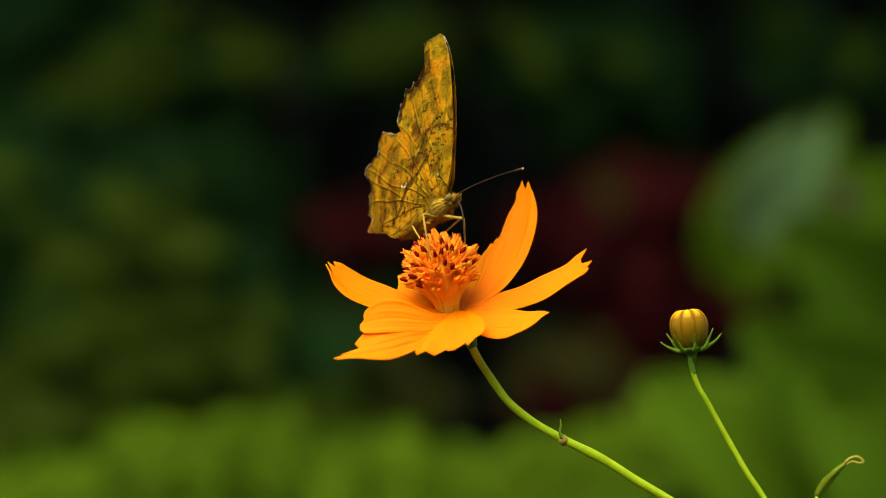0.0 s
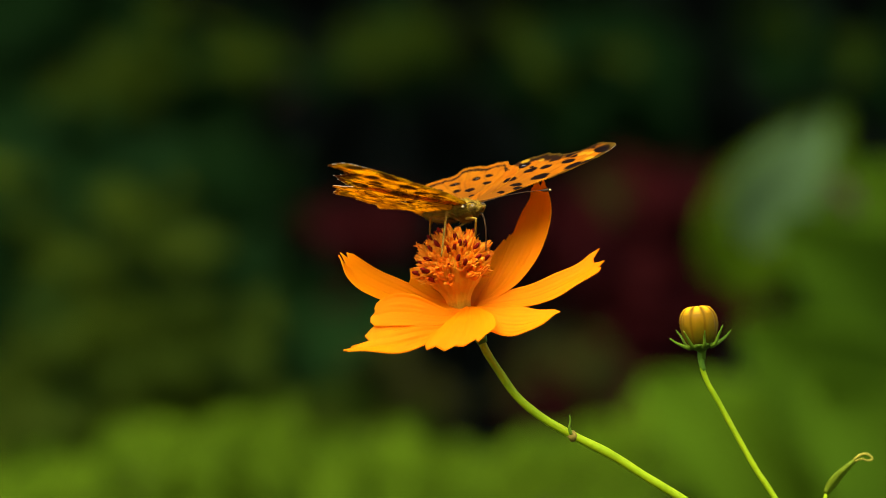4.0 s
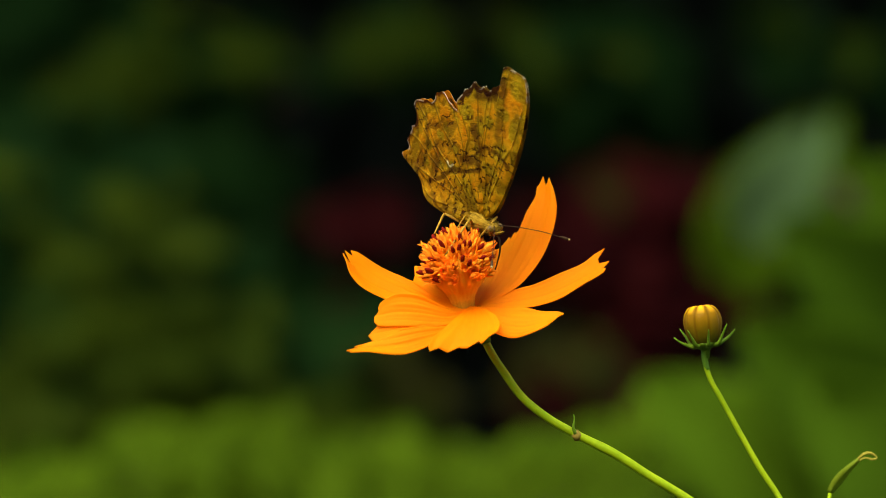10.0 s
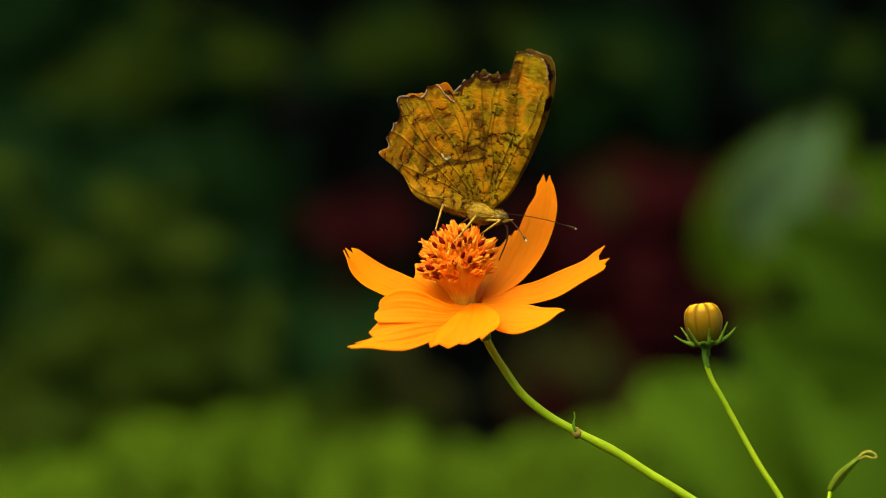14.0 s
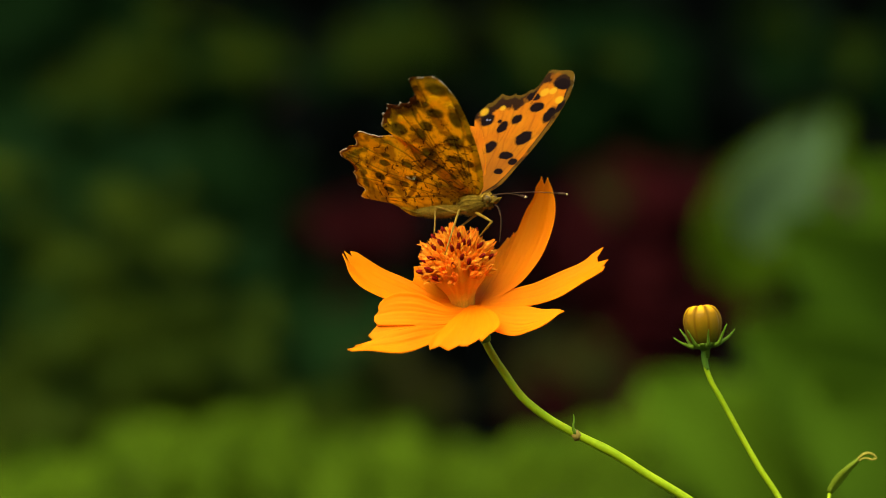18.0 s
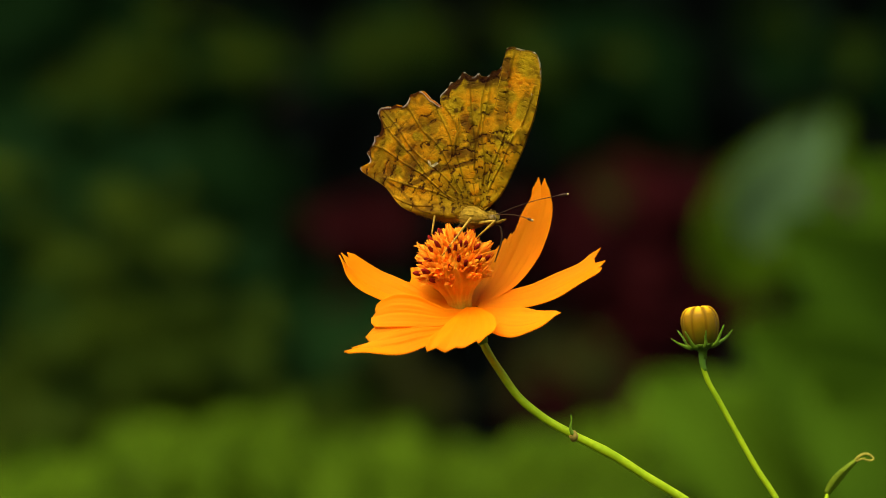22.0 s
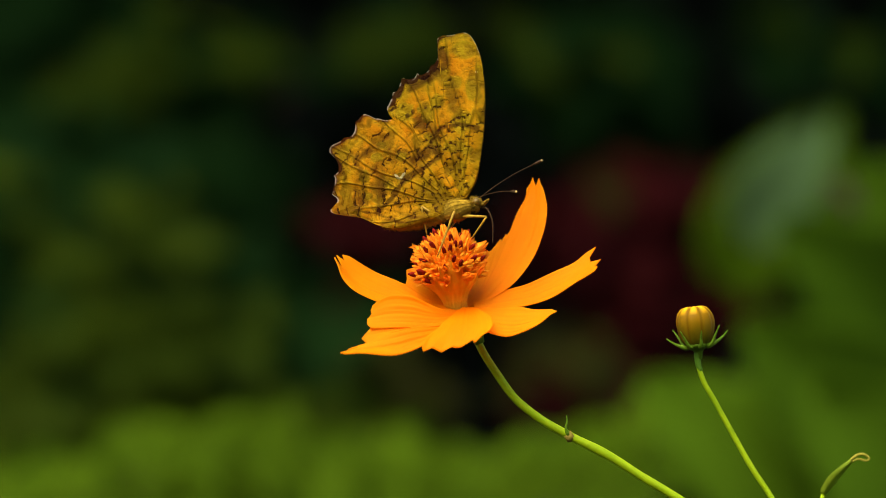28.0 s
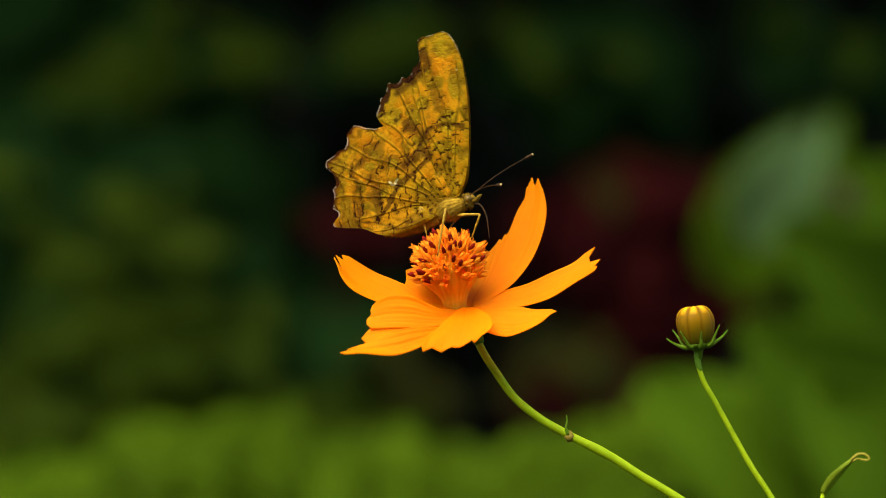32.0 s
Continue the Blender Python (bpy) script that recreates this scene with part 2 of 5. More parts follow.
# pale blue-green holds the sky's sheen on a green leaf
L_SKYLIT = leaf_material("leaf_skylit", (0.068, 0.126, 0.038), (0.088, 0.158, 0.052), 0.6, 0.2, 0.10)
M_BARK = simple("bark_brown", (0.03, 0.02, 0.012), (0.07, 0.05, 0.03), 60, 0.85, 0.0, 0.2, 0.8, 2e-3)
M_SOIL = simple("soil_dark", (0.012, 0.010, 0.006), (0.035, 0.035, 0.012), 9, 0.95, 0.0, 0.1, 0.8, 1e-2)


# ---- mesh helpers ----
def mesh_of(name, verts, faces, material, smooth=True, attributes=None):
    me = bpy.data.meshes.new(name)
    me.from_pydata([tuple(v) for v in verts], [], faces)
    me.materials.append(material)
    if smooth:
        me.polygons.foreach_set("use_smooth", [True] * len(me.polygons))
    for key, values in (attributes or {}).items():
        at = me.attributes.new(key, "FLOAT", "POINT")
        at.data.foreach_set("value", np.asarray(values, dtype=np.float32))
    me.update()
    return me


def part(name, me, parent, label="", m=None, kind=""):
    ob = new(name, me)
    ob.parent = parent
    if m is not None:
        ob.matrix_basis = m
    return tagged(ob, label, kind=kind)


def thing(name, m, label, category, group="", kind=""):
    ob = new(name)
    ob.empty_display_size = 0.01
    ob.matrix_basis = m
    return tagged(ob, label, category, group, kind)


def spline(points, count):
    """Points along a smooth curve through the given ones."""
    p = np.array(points, float)
    q = np.vstack([2 * p[0] - p[1], p, 2 * p[-1] - p[-2]])
    step = np.concatenate([[0], np.cumsum(np.linalg.norm(np.diff(p, axis=0), axis=1))])
    out = []
    for s in np.linspace(0, step[-1], count):
        i = min(int(np.searchsorted(step, s, side="right")) - 1, len(p) - 2)
        f = (s - step[i]) / (step[i + 1] - step[i])
        a, b, c, d = q[i:i + 4]
        out.append(0.5 * (2 * b + (c - a) * f + (2 * a - 5 * b + 4 * c - d) * f ** 2 + (3 * b - a - 3 * c + d) * f ** 3))
    return np.array(out)


def tube(points, radii, sides=10, caps=True):
    """Vertices and faces of a round tube along the points."""
    pts = [Vector(p) for p in points]
    verts, faces = [], []
    side = None
    for i, p in enumerate(pts):
        t = (pts[min(i + 1, len(pts) - 1)] - pts[max(i - 1, 0)]).normalized()
        if side is None:
            side = t.orthogonal().normalized()
        side = (side - t * side.dot(t)).normalized()
        up = t.cross(side)
        r = radii[i] if hasattr(radii, "__len__") else radii
        for k in range(sides):
            a = 2 * math.pi * k / sides
            verts.append(p + (side * math.cos(a) + up * math.sin(a)) * r)
    for i in range(len(pts) - 1):
        for k in range(sides):
            a, b = i * sides + k, i * sides + (k + 1) % sides
            faces.append((a, b, b + sides, a + sides))
    if caps:
        faces.append(tuple(reversed(range(sides))))
        faces.append(tuple(range(len(verts) - sides, len(verts))))
    return verts, faces


def join(pieces):
    verts, faces = [], []
    for v, f in pieces:
        n = len(verts)
        verts.extend(v)
        faces.extend(tuple(i + n for i in face) for face in f)
    return verts, faces


def lathe(profile, sides=24, wobble=0.0):
    """A body of revolution round z, from (radius, height) pairs; wobble makes ribs."""
    verts, faces = [], []
    for r, z in profile:
        for k in range(sides):
            a = 2 * math.pi * k / sides
            rr = r * (1 + wobble * math.cos(8 * a))
            verts.append((rr * math.cos(a), rr * math.sin(a), z))
    for i in range(len(profile) - 1):
        for k in range(sides):
            a, b = i * sides + k, i * sides + (k + 1) % sides
            faces.append((a, b, b + sides, a + sides))
    faces.append(tuple(reversed(range(sides))))
    faces.append(tuple(range(len(verts) - sides, len(verts))))
    return verts, faces


def sheet(grid, thickness):
    """A thin plate on a grid of points (rows, columns, 3), closed all round."""
    ns, nw, _ = grid.shape
    du, dv = np.gradient(grid, axis=0), np.gradient(grid, axis=1)
    nor = np.cross(du, dv)
    nor /= np.maximum(np.linalg.norm(nor, axis=2, keepdims=True), 1e-12)
    top, low = grid + nor * thickness / 2, grid - nor * thickness / 2
    verts = np.concatenate([top.reshape(-1, 3), low.reshape(-1, 3)])
    n = ns * nw
    faces = []
    for i in range(ns - 1):
        for j in range(nw - 1):
            a = i * nw + j
            faces.append((a, a + nw, a + nw + 1, a + 1))
            faces.append((n + a, n + a + 1, n + a + nw + 1, n + a + nw))
    ring = [j for j in range(nw)] + [i * nw + nw - 1 for i in range(1, ns)]
    ring += [(ns - 1) * nw + j for j in range(nw - 2, -1, -1)] + [i * nw for i in range(ns - 2, 0, -1)]
    for k, a in enumerate(ring):
        b = ring[(k + 1) % len(ring)]
        faces.append((a, b, n + b, n + a))
    return verts, faces


def spot(x, y, d=0.0):
    """A place seen x to the right and y below the upper left corner of the view, in U on the flower's plane, d metres behind that plane."""
    s = (EYE_BACK + d) / EYE_BACK
    return Vector(((x - 784) * U * s, d, EYE_HEIGHT + (441 - y) * U * s))


def flat(x, y, d=0.0):
    """The same for small depths d, given in U."""
    return spot(x, y, d * U)


# ---- ground ----
def build_ground():
    gx = np.concatenate([[-300, -60, -15], np.linspace(-5, 5, 41), [15, 60, 300]])
    verts = []
    for yy in gx + 2.0:
        for xx in gx:
            bumpy = 0.02 * noise.noise(Vector((xx * 1.7, yy * 1.7, 0))) if abs(xx) < 6 and -4 < yy < 8 else 0.0
            verts.append((xx, yy, bumpy - 0.012))
    w = len(gx)
    faces = [(i * w + j, i * w + j + 1, (i + 1) * w + j + 1, (i + 1) * w + j) for i in range(w - 1) for j in range(w - 1)]
    ob = new("ground", mesh_of("ground", verts, faces, M_SOIL))
    tagged(ob, "dark bare garden soil with a little green growth", "ground", kind="structure")


build_ground()


# ---- the flowering plant ----
ROOT = flat(1450, 441 + 10000 * EYE_HEIGHT)
ROOT.z = 0.0
HEAD = flat(858, 602)


def rel(p, origin=ROOT):
    return Vector(p) - origin


def build_petal(parent, back, front, teeth, cup, seed):
    """One ray between its two edges, each from the foot to the end: the edge turned away and the edge turned to the open side.
    teeth: how far the end runs on past its corners, from the front edge (-1) to the back edge (1); cup: how far the sides rise."""
    rng = random.Random(seed)
    ns = 60
    ways = sorted(set(np.round(np.linspace(-1, 1, 33), 3)) | {w for w, _ in teeth})
    ways = [w for i, w in enumerate(ways) if i == 0 or w - ways[i - 1] > 0.012 or w in (1.0,)]
    nw = len(ways)
    a = spline([flat(x, y, d * (0.75 if d < 0 else 1)) for x, y, d in back], 161)
    b = spline([flat(x, y, d * (0.75 if d < 0 else 1)) for x, y, d in front], 161)
    fine = np.linspace(0, 1, 161)
    grid = np.zeros((ns, nw, 3))
    along, across = np.zeros((ns, nw)), np.zeros((ns, nw))
    phase = rng.uniform(0, 6)
    for j, w in enumerate(ways):
        f = (w + 1) / 2
        ends = (a[-1] - a[-14]) * f + (b[-1] - b[-14]) * (1 - f)
        ends[1] *= 0.4
        ends /= math.hypot(ends[0], ends[2])
        push = np.interp(w, [p[0] for p in teeth], [p[1] for p in teeth]) * U
        for i in range(ns):
            s = i / (ns - 1)
            pa = np.array([np.interp(s, fine, a[:, c]) for c in range(3)])
            pb = np.array([np.interp(s, fine, b[:, c]) for c in range(3)])
            k = int(s * 160)
            run = (a[min(k + 6, 160)] - a[max(k - 6, 0)]) * f + (b[min(k + 6, 160)] - b[max(k - 6, 0)]) * (1 - f)
            side = pa - pb
            wide = np.linalg.norm(side)
            nor = np.cross(side, run)
            nor *= (-1 if nor[1] > 0 else 1) / max(np.linalg.norm(nor), 1e-12)
            lift = cup * wide * (0.33 - w * w) * (0.4 + 0.6 * s)
            crease = -0.030 * wide * math.exp(-((w - 0.08 * math.sin(3 * s + phase)) / 0.11) ** 2) * (1 - 0.5 * s)
            ribs = 0.012 * wide * (math.cos(3.2 * math.pi * w + phase) + 0.6 * math.cos(7 * math.pi * w + 2 * phase)) * math.sin(math.pi * min(1, 0.1 + s * 0.9))
            wave = (2.6 * math.sin(6 * s + phase + 1.5 * w) + 1.6 * math.sin(15 * s + 2 * phase + w)) * U * s * w * w
            grid[i, j] = pa * f + pb * (1 - f) + ends * push * s ** 5 + nor * (lift + crease + ribs + wave)
            along[i, j], across[i, j] = s, w
    verts, faces = sheet(grid, 2.2 * U)
    verts = verts - np.array(HEAD)
    at = {"along": np.tile(along.ravel(), 2), "across": np.tile(across.ravel(), 2)}
    return part("petal", mesh_of("petal", verts, faces, M_PETAL, True, at), parent)


def build_petals(head):
    """Ten rays round the disc; edge points are (x, y, depth)."""
    # the long ray to the left, with three sharp teeth
    build_petal(head, ((830, 540, -2), (775, 528, 14), (722, 501, 28), (680, 481, 32), (650, 463, 30), (629, 447, 26)),
                ((824, 548, -22), (770, 546, -38), (715, 541, -42), (672, 528, -40), (640, 511, -36), (618, 488, -28), (608, 466, -22)),
                ((-1, 0), (-0.62, 15), (-0.2, -14), (0.15, 15), (0.42, -2), (0.7, 8), (1, -2)), -0.10, 40)
    # the short broad ray below it, and the one under that
    build_petal(head, ((832, 546, -22), (800, 547, -40), (770, 536, -56), (738, 523, -62), (705, 520, -68), (679, 532, -76)),
                ((828, 556, -30), (805, 570, -62), (785, 577, -80), (740, 578, -96), (700, 578, -104), (668, 578, -108)),
                ((-1, 0), (-0.6, 9), (-0.15, 11), (0.25, 5), (0.57, 9), (0.9, 7), (1, 0)), -0.07, 41)
    build_petal(head, ((826, 556, -30), (790, 566, -58), (740, 568, -82), (700, 570, -93), (672, 574, -98)),
                ((824, 562, -40), (785, 580, -84), (740, 587, -112), (700, 598, -122), (664, 604, -126)),
                ((-1, 4), (-0.6, 10), (-0.2, 16), (0.2, 12), (0.6, 7), (1, 0)), -0.06, 49)
    # the low ray with a torn end
    build_petal(head, ((826, 560, -40), (785, 579, -95), (740, 582, -132), (700, 592, -146), (655, 604, -152)),
                ((828, 568, -52), (790, 592, -120), (755, 614, -160), (722, 626, -178), (695, 628, -185), (660, 626, -188), (638, 626, -190)),
                ((-1, 10), (-0.85, 20), (-0.5, 16), (0.05, 34), (0.45, 4), (0.8, 27), (1, 0)), -0.08, 42)
    # the ray that hangs towards the open side
    build_petal(head, ((831, 543, -20), (815, 555, -52), (790, 577, -105), (768, 600, -150), (760, 613, -172)),
                ((842, 543, -20), (862, 549, -48), (879, 562, -90), (885, 576, -125), (880, 590, -150)),
                ((-1, 0), (-0.77, 4), (-0.63, 15), (-0.5, 7), (-0.2, 15), (0.08, 9), (0.33, 18), (0.67, 8), (0.87, 16), (1, 4)), -0.08, 43)
    # three rays to the right, low, middle and upright
    build_petal(head, ((846, 543, -12), (890, 546, -30), (930, 549, -52), (960, 553, -75), (985, 553, -92)),
                ((842, 552, -28), (862, 578, -70), (880, 592, -95), (912, 598, -118), (940, 590, -122), (965, 577, -118), (985, 564, -112)),
                ((-1, 0), (-0.4, 6), (0, 13), (1, 5)), -0.08, 44)
    build_petal(head, ((852, 536, 2), (905, 516, 26), (950, 504, 44), (1000, 486, 58), (1030, 472, 64), (1050, 457, 66)),
                ((850, 545, -12), (895, 547, -14), (935, 546, -12), (965, 539, -6), (1000, 524, 4), (1040, 500, 14), (1066, 484, 20)),
                ((-1, 2), (-0.72, 9), (-0.5, 4), (-0.15, 21), (0.2, 3), (0.6, 6), (0.9, 26), (1, 4)), -0.10, 45)
    build_petal(head, ((852, 538, 6), (880, 492, 60), (900, 450, 84), (916, 414, 98), (931, 377, 110), (947, 352, 118), (951, 335, 121)),
                ((860, 540, -4), (890, 524, 14), (925, 500, 34), (955, 463, 56), (973, 428, 72), (983, 395, 84), (985, 365, 93), (979, 334, 104)),
                ((-1, 0), (-0.6, 20), (0, 6), (0.55, 23), (1, 2)), -0.09, 46)
    # two short rays behind the disc
    build_petal(head, ((834, 537, 10), (800, 498, 50), (762, 479, 68), (736, 474, 74)), ((828, 543, -4), (790, 536, 16), (755, 522, 30), (722, 500, 40)),
                ((-1, 0), (-0.8, 2), (-0.68, -7), (0, -5), (0.9, 3), (1, 0)), -0.06, 47)
    build_petal(head, ((832, 541, 14), (842, 505, 75), (854, 467, 110), (868, 446, 124)), ((856, 540, 14), (892, 484, 76), (910, 442, 104), (919, 414, 122)),
                ((-1, 0), (-0.8, 0), (-0.6, 8), (-0.4, 0), (-0.08, 10), (0.24, -8), (0.6, -4), (1, 0)), -0.06, 48)


def build_floret_meshes():
    """Tubular florets along +z: one open with five pointed lobes, one still half closed, and the dark anther column with its forked stigma."""
    def lobes(shape, low_z):
        pieces = [lathe([(2.4 * U, 0), (3.0 * U, 10 * U), (4.2 * U, low_z * U)], 10)]
        for k in range(5):
            a = 2 * math.pi * k / 5
            ca, sa = math.cos(a), math.sin(a)
            pts = []
            for rr, zz, hw in shape:
                for w in (-1, 1):
                    pts.append(Vector((rr * ca - w * hw * sa, rr * sa + w * hw * ca, zz)) * U)
            low = [p - Vector((ca * 0.8, sa * 0.8, 0.9)) * U for p in pts]
            m = len(pts)
            f = []
            for i in range(0, m - 2, 2):
                f += [(i, i + 1, i + 3, i + 2), (m + i, m + i + 2, m + i + 3, m + i + 1), (i, i + 2, m + i + 2, m + i), (i + 1, m + i + 1, m + i + 3, i + 3)]
            f.append((m - 2, m - 1, 2 * m - 1, 2 * m - 2))
            pieces.append((pts + low, f))
        return join(pieces)

    open_floret = mesh_of("floret", *lobes(((4.6, 13, 3.2), (6.4, 18, 4.6), (8.6, 24, 3.4), (12.5, 30, 0.4)), 14), M_DISC)
    shut_floret = mesh_of("floret", *lobes(((4.6, 13, 3.2), (6.4, 20, 4.4), (5.4, 29, 3.0), (3.5, 37, 0.5)), 14), M_DISC)
    v, f = lathe([(2.4 * U, 12 * U), (3.6 * U, 17 * U), (4.3 * U, 24 * U), (3.7 * U, 31 * U), (1.4 * U, 36 * U)], 10)
    anther = mesh_of("anther", v, f, M_ANTHER)
    forks = [tube([(0, 0, 33 * U), (sgn * 1.6 * U, 0, 39 * U), (sgn * 4.5 * U, 0.6 * U, 43 * U)], [1.8 * U, 1.7 * U, 0.5 * U], 6) for sgn in (-1, 1)]
    return open_floret, shut_floret, anther, mesh_of("stigma", *join(forks), M_DISC)


def build_plant():
    plant = thing("cosmos_plant", Matrix.Translation(ROOT), "orange cosmos with an open flower and a bud on thin stems", "flower")
    fork = [(1450, 1350), (1462, 2400), (1440, 4500), (1456, 6800), (1450, 8430)]
    main = spline([rel(flat(x, y)) for x, y in reversed(fork)], 40)
    part("stem", mesh_of("stem", *tube(main, list(np.linspace(24, 15, 40) * U), 12), M_STEM), plant)
    stalk = [(858, 602), (869, 624), (887, 652), (923, 702), (968, 739), (1016, 767), (1090, 805), (1150, 843), (1217, 884), (1300, 945), (1390, 1080), (1450, 1360)]
    pts = spline([rel(flat(*p)) for p in stalk], 110)
    radii = [(7.0 + 1.2 * math.exp(-((i - 32) / 2.2) ** 2) + 0.15 * math.sin(i * 0.9) + 0.02 * i) * U for i in range(110)]
    part("flower_stalk", mesh_of("flower_stalk", *tube(pts, radii, 14), M_STEM), plant)
    budway = [(1247, 612, 110), (1247, 640, 110), (1258, 674, 110), (1276, 706, 108), (1310, 768, 105), (1344, 828, 100), (1380, 884, 95), (1415, 960, 80), (1440, 1100, 40), (1452, 1360, 0)]
    pts = spline([rel(flat(*p)) for p in budway], 90)
    part("bud_stalk", mesh_of("bud_stalk", *tube(pts, [(4.2 + 0.035 * i + 0.12 * math.sin(i * 1.3)) * U for i in range(90)], 12), M_STEM), plant)
    throat = spline([rel(flat(*p)) for p in ((1248, 616, 110), (1247, 628, 110), (1248, 642, 110), (1252, 655, 110))], 10)
    part("bud_throat", mesh_of("bud_throat", *tube(throat, list(np.linspace(7.0, 4.6, 10) * U), 12), M_THROAT), plant, "dark green top of the bud's stalk")
    collar = lathe([(7 * U, -8 * U), (9.5 * U, -3 * U), (10 * U, 3 * U), (7.5 * U, 8 * U)], 14)
    part("stalk_joint", mesh_of("stalk_joint", *collar, M_NODE), plant, "brownish swollen joint", Matrix.Translation(rel(flat(1020, 771))) @ pose(0, 0, 0, 0, 58, 0))
    spike = tube(spline([rel(flat(*p)) for p in ((1018, 768, -6), (1014, 756, -8), (1016, 744, -8), (1015, 733, -8))], 12), [3.6 * U, 3.4 * U, 3.0 * U, 2.6 * U, 2.3 * U, 2 * U, 1.7 * U, 1.5 * U, 1.3 * U, 1.2 * U, 1.0 * U, 0.6 * U], 8)
    part("bract", mesh_of("bract", *spike, M_CALYX), plant, "tiny withered green bract at the joint")

    # the flower head
    axis = (flat(834, 540) - flat(858, 602)).normalized()
    turn = axis.to_track_quat("Z", "Y").to_matrix().to_4x4()
    cup = lathe([(8.5 * U, -6 * U), (11 * U, 4 * U), (18 * U, 18 * U), (25 * U, 34 * U), (26 * U, 46 * U), (20 * U, 52 * U)], 24, 0.03)
    cup = ([turn @ Vector(v) for v in cup[0]], cup[1])
    head = part("flower_head", mesh_of("flower_head", *cup, M_CALYX), plant, "green calyx under the petals", Matrix.Translation(rel(HEAD)))
    for k in range(8):
        a = 2 * math.pi * k / 8 + 0.2
        out = turn @ Vector((math.cos(a), math.sin(a), 0))
        base = axis * 24 * U + out * 18 * U
        v, f = tube([base, base + out * 10 * U - axis * 2 * U, base + out * 22 * U + axis * 4 * U, base + out * 34 * U + axis * 2 * U], [5 * U, 6 * U, 4.5 * U, 0.8 * U], 7)
        part("sepal", mesh_of("sepal", v, f, M_CALYX), head)
    build_petals(head)
    # the raised disc: an orange core with tubular florets all over it
    mid = flat(810, 469, -8)
    up = Vector((-0.13, -0.12, 0.98)).normalized()
    core_turn = up.to_track_quat("Z", "Y").to_matrix().to_4x4()
    verts, faces = [], []
    rows = spline([(19, 0, -86), (19.5, 0, -76), (22, 0, -60), (30, 0, -45), (44, 0, -28), (48, 0, 0), (41, 0, 20), (25, 0, 34), (3, 0, 39)], 34)
    for r, _, z in rows:
        for k in range(84):
            a = 2 * math.pi * k / 84
            rr = r * (1 + 0.045 * math.cos(21 * a) + 0.015 * math.sin(5 * a + z * 0.1))
            verts.append(Vector((rr * math.cos(a), rr * math.sin(a), z)) * U)
    for i in range(len(rows) - 1):
        for k in range(84):
            faces.append((i * 84 + k, i * 84 + (k + 1) % 84, (i + 1) * 84 + (k + 1) % 84, (i + 1) * 84 + k))
    part("disc_core", mesh_of("disc_core", verts, faces, M_PETAL_FOOT, True, {"high": [v.z / U for v in verts]}), head, m=Matrix.Translation(mid - HEAD) @ core_turn)
    open_floret, shut_floret, anther_mesh, stigma_mesh = build_floret_meshes()
    rng = random.Random(5)
    count = 128
    for k in range(count):
        z = 1 - 1.5 * (k + 0.5) / count
        a = k * 2.39996 + rng.uniform(-0.14, 0.14)
        r = math.sqrt(max(0, 1 - z * z))
        way = core_turn.to_3x3() @ Vector((r * math.cos(a), r * math.sin(a), z))
        seat = core_turn.to_3x3() @ Vector((r * math.cos(a) * 41, r * math.sin(a) * 41, z * 43 - 6))
        way = (way + up * (0.35 + 0.5 * max(0, 0.4 - z))).normalized()
        start = mid - HEAD + seat * U + way * rng.uniform(-4, 3) * U
        tilt = way.to_track_quat("Z", "Y").to_matrix().to_4x4() @ pose(0, 0, 0, rng.uniform(-11, 11), rng.uniform(-11, 11), rng.uniform(0, 360))
        grow = Matrix.Diagonal((*(rng.uniform(0.85, 1.08),) * 3, 1))
        m = Matrix.Translation(start) @ tilt @ grow
        bare = rng.random()
        part("floret", shut_floret if bare < 0.2 else open_floret, head, m=m)
        if bare > 0.67:
            part("anther", anther_mesh, head, m=m)
            if bare > 0.9:
                part("stigma", stigma_mesh, head, m=m)

    # the bud
    foot = flat(1248, 613, 110)
    lean = (flat(1240, 545, 110) - foot).normalized().to_track_quat("Z", "Y").to_matrix().to_4x4()
    # eight folded petals, pressed together, make the ribs of the bud
    rows = spline([(8, 0, 0), (20, 0, 3), (28, 0, 14), (33, 0, 30), (34.5, 0, 46), (31, 0, 60), (21, 0, 69), (9, 0, 71), (1, 0, 68)], 30)
    verts, faces, high, groove = [], [], [], []
    for i, (r, _, z) in enumerate(rows):
        for k in range(96):
            a = 2 * math.pi * k / 96
            rib = abs(math.cos(4 * a + 0.4 + 0.10 * math.sin(z * 0.06)))
            swell = (0.935 + 0.065 * rib ** 0.55) + 0.015 * math.sin(11 * a + z * 0.1)
            lift = 2.6 * rib ** 0.5 * max(0.0, min(1.0, (z - 58) / 10))
            verts.append(Vector((r * swell * math.cos(a), r * swell * math.sin(a), z + lift)) * U)
            high.append(z / 70)
            groove.append(1 - rib)
    for i in range(len(rows) - 1):
        for k in range(96):
            faces.append((i * 96 + k, i * 96 + (k + 1) % 96, (i + 1) * 96 + (k + 1) % 96, (i + 1) * 96 + k))
    bud_mesh = mesh_of("bud", verts, faces, M_BUD, True, {"high": np.array(high), "groove": np.array(groove)})
    bud = part("bud", bud_mesh, plant, "closed yellow ribbed flower bud with green sepals", Matrix.Translation(rel(foot)) @ lean)
    cup = lathe([(5 * U, -22 * U), (7 * U, -10 * U), (10 * U, -5 * U), (17 * U, -2 * U), (22 * U, 3 * U), (23 * U, 6 * U), (19 * U, 6 * U)], 24)
    part("calyx", mesh_of("calyx", *cup, M_CALYX), bud, "green cup under the bud")
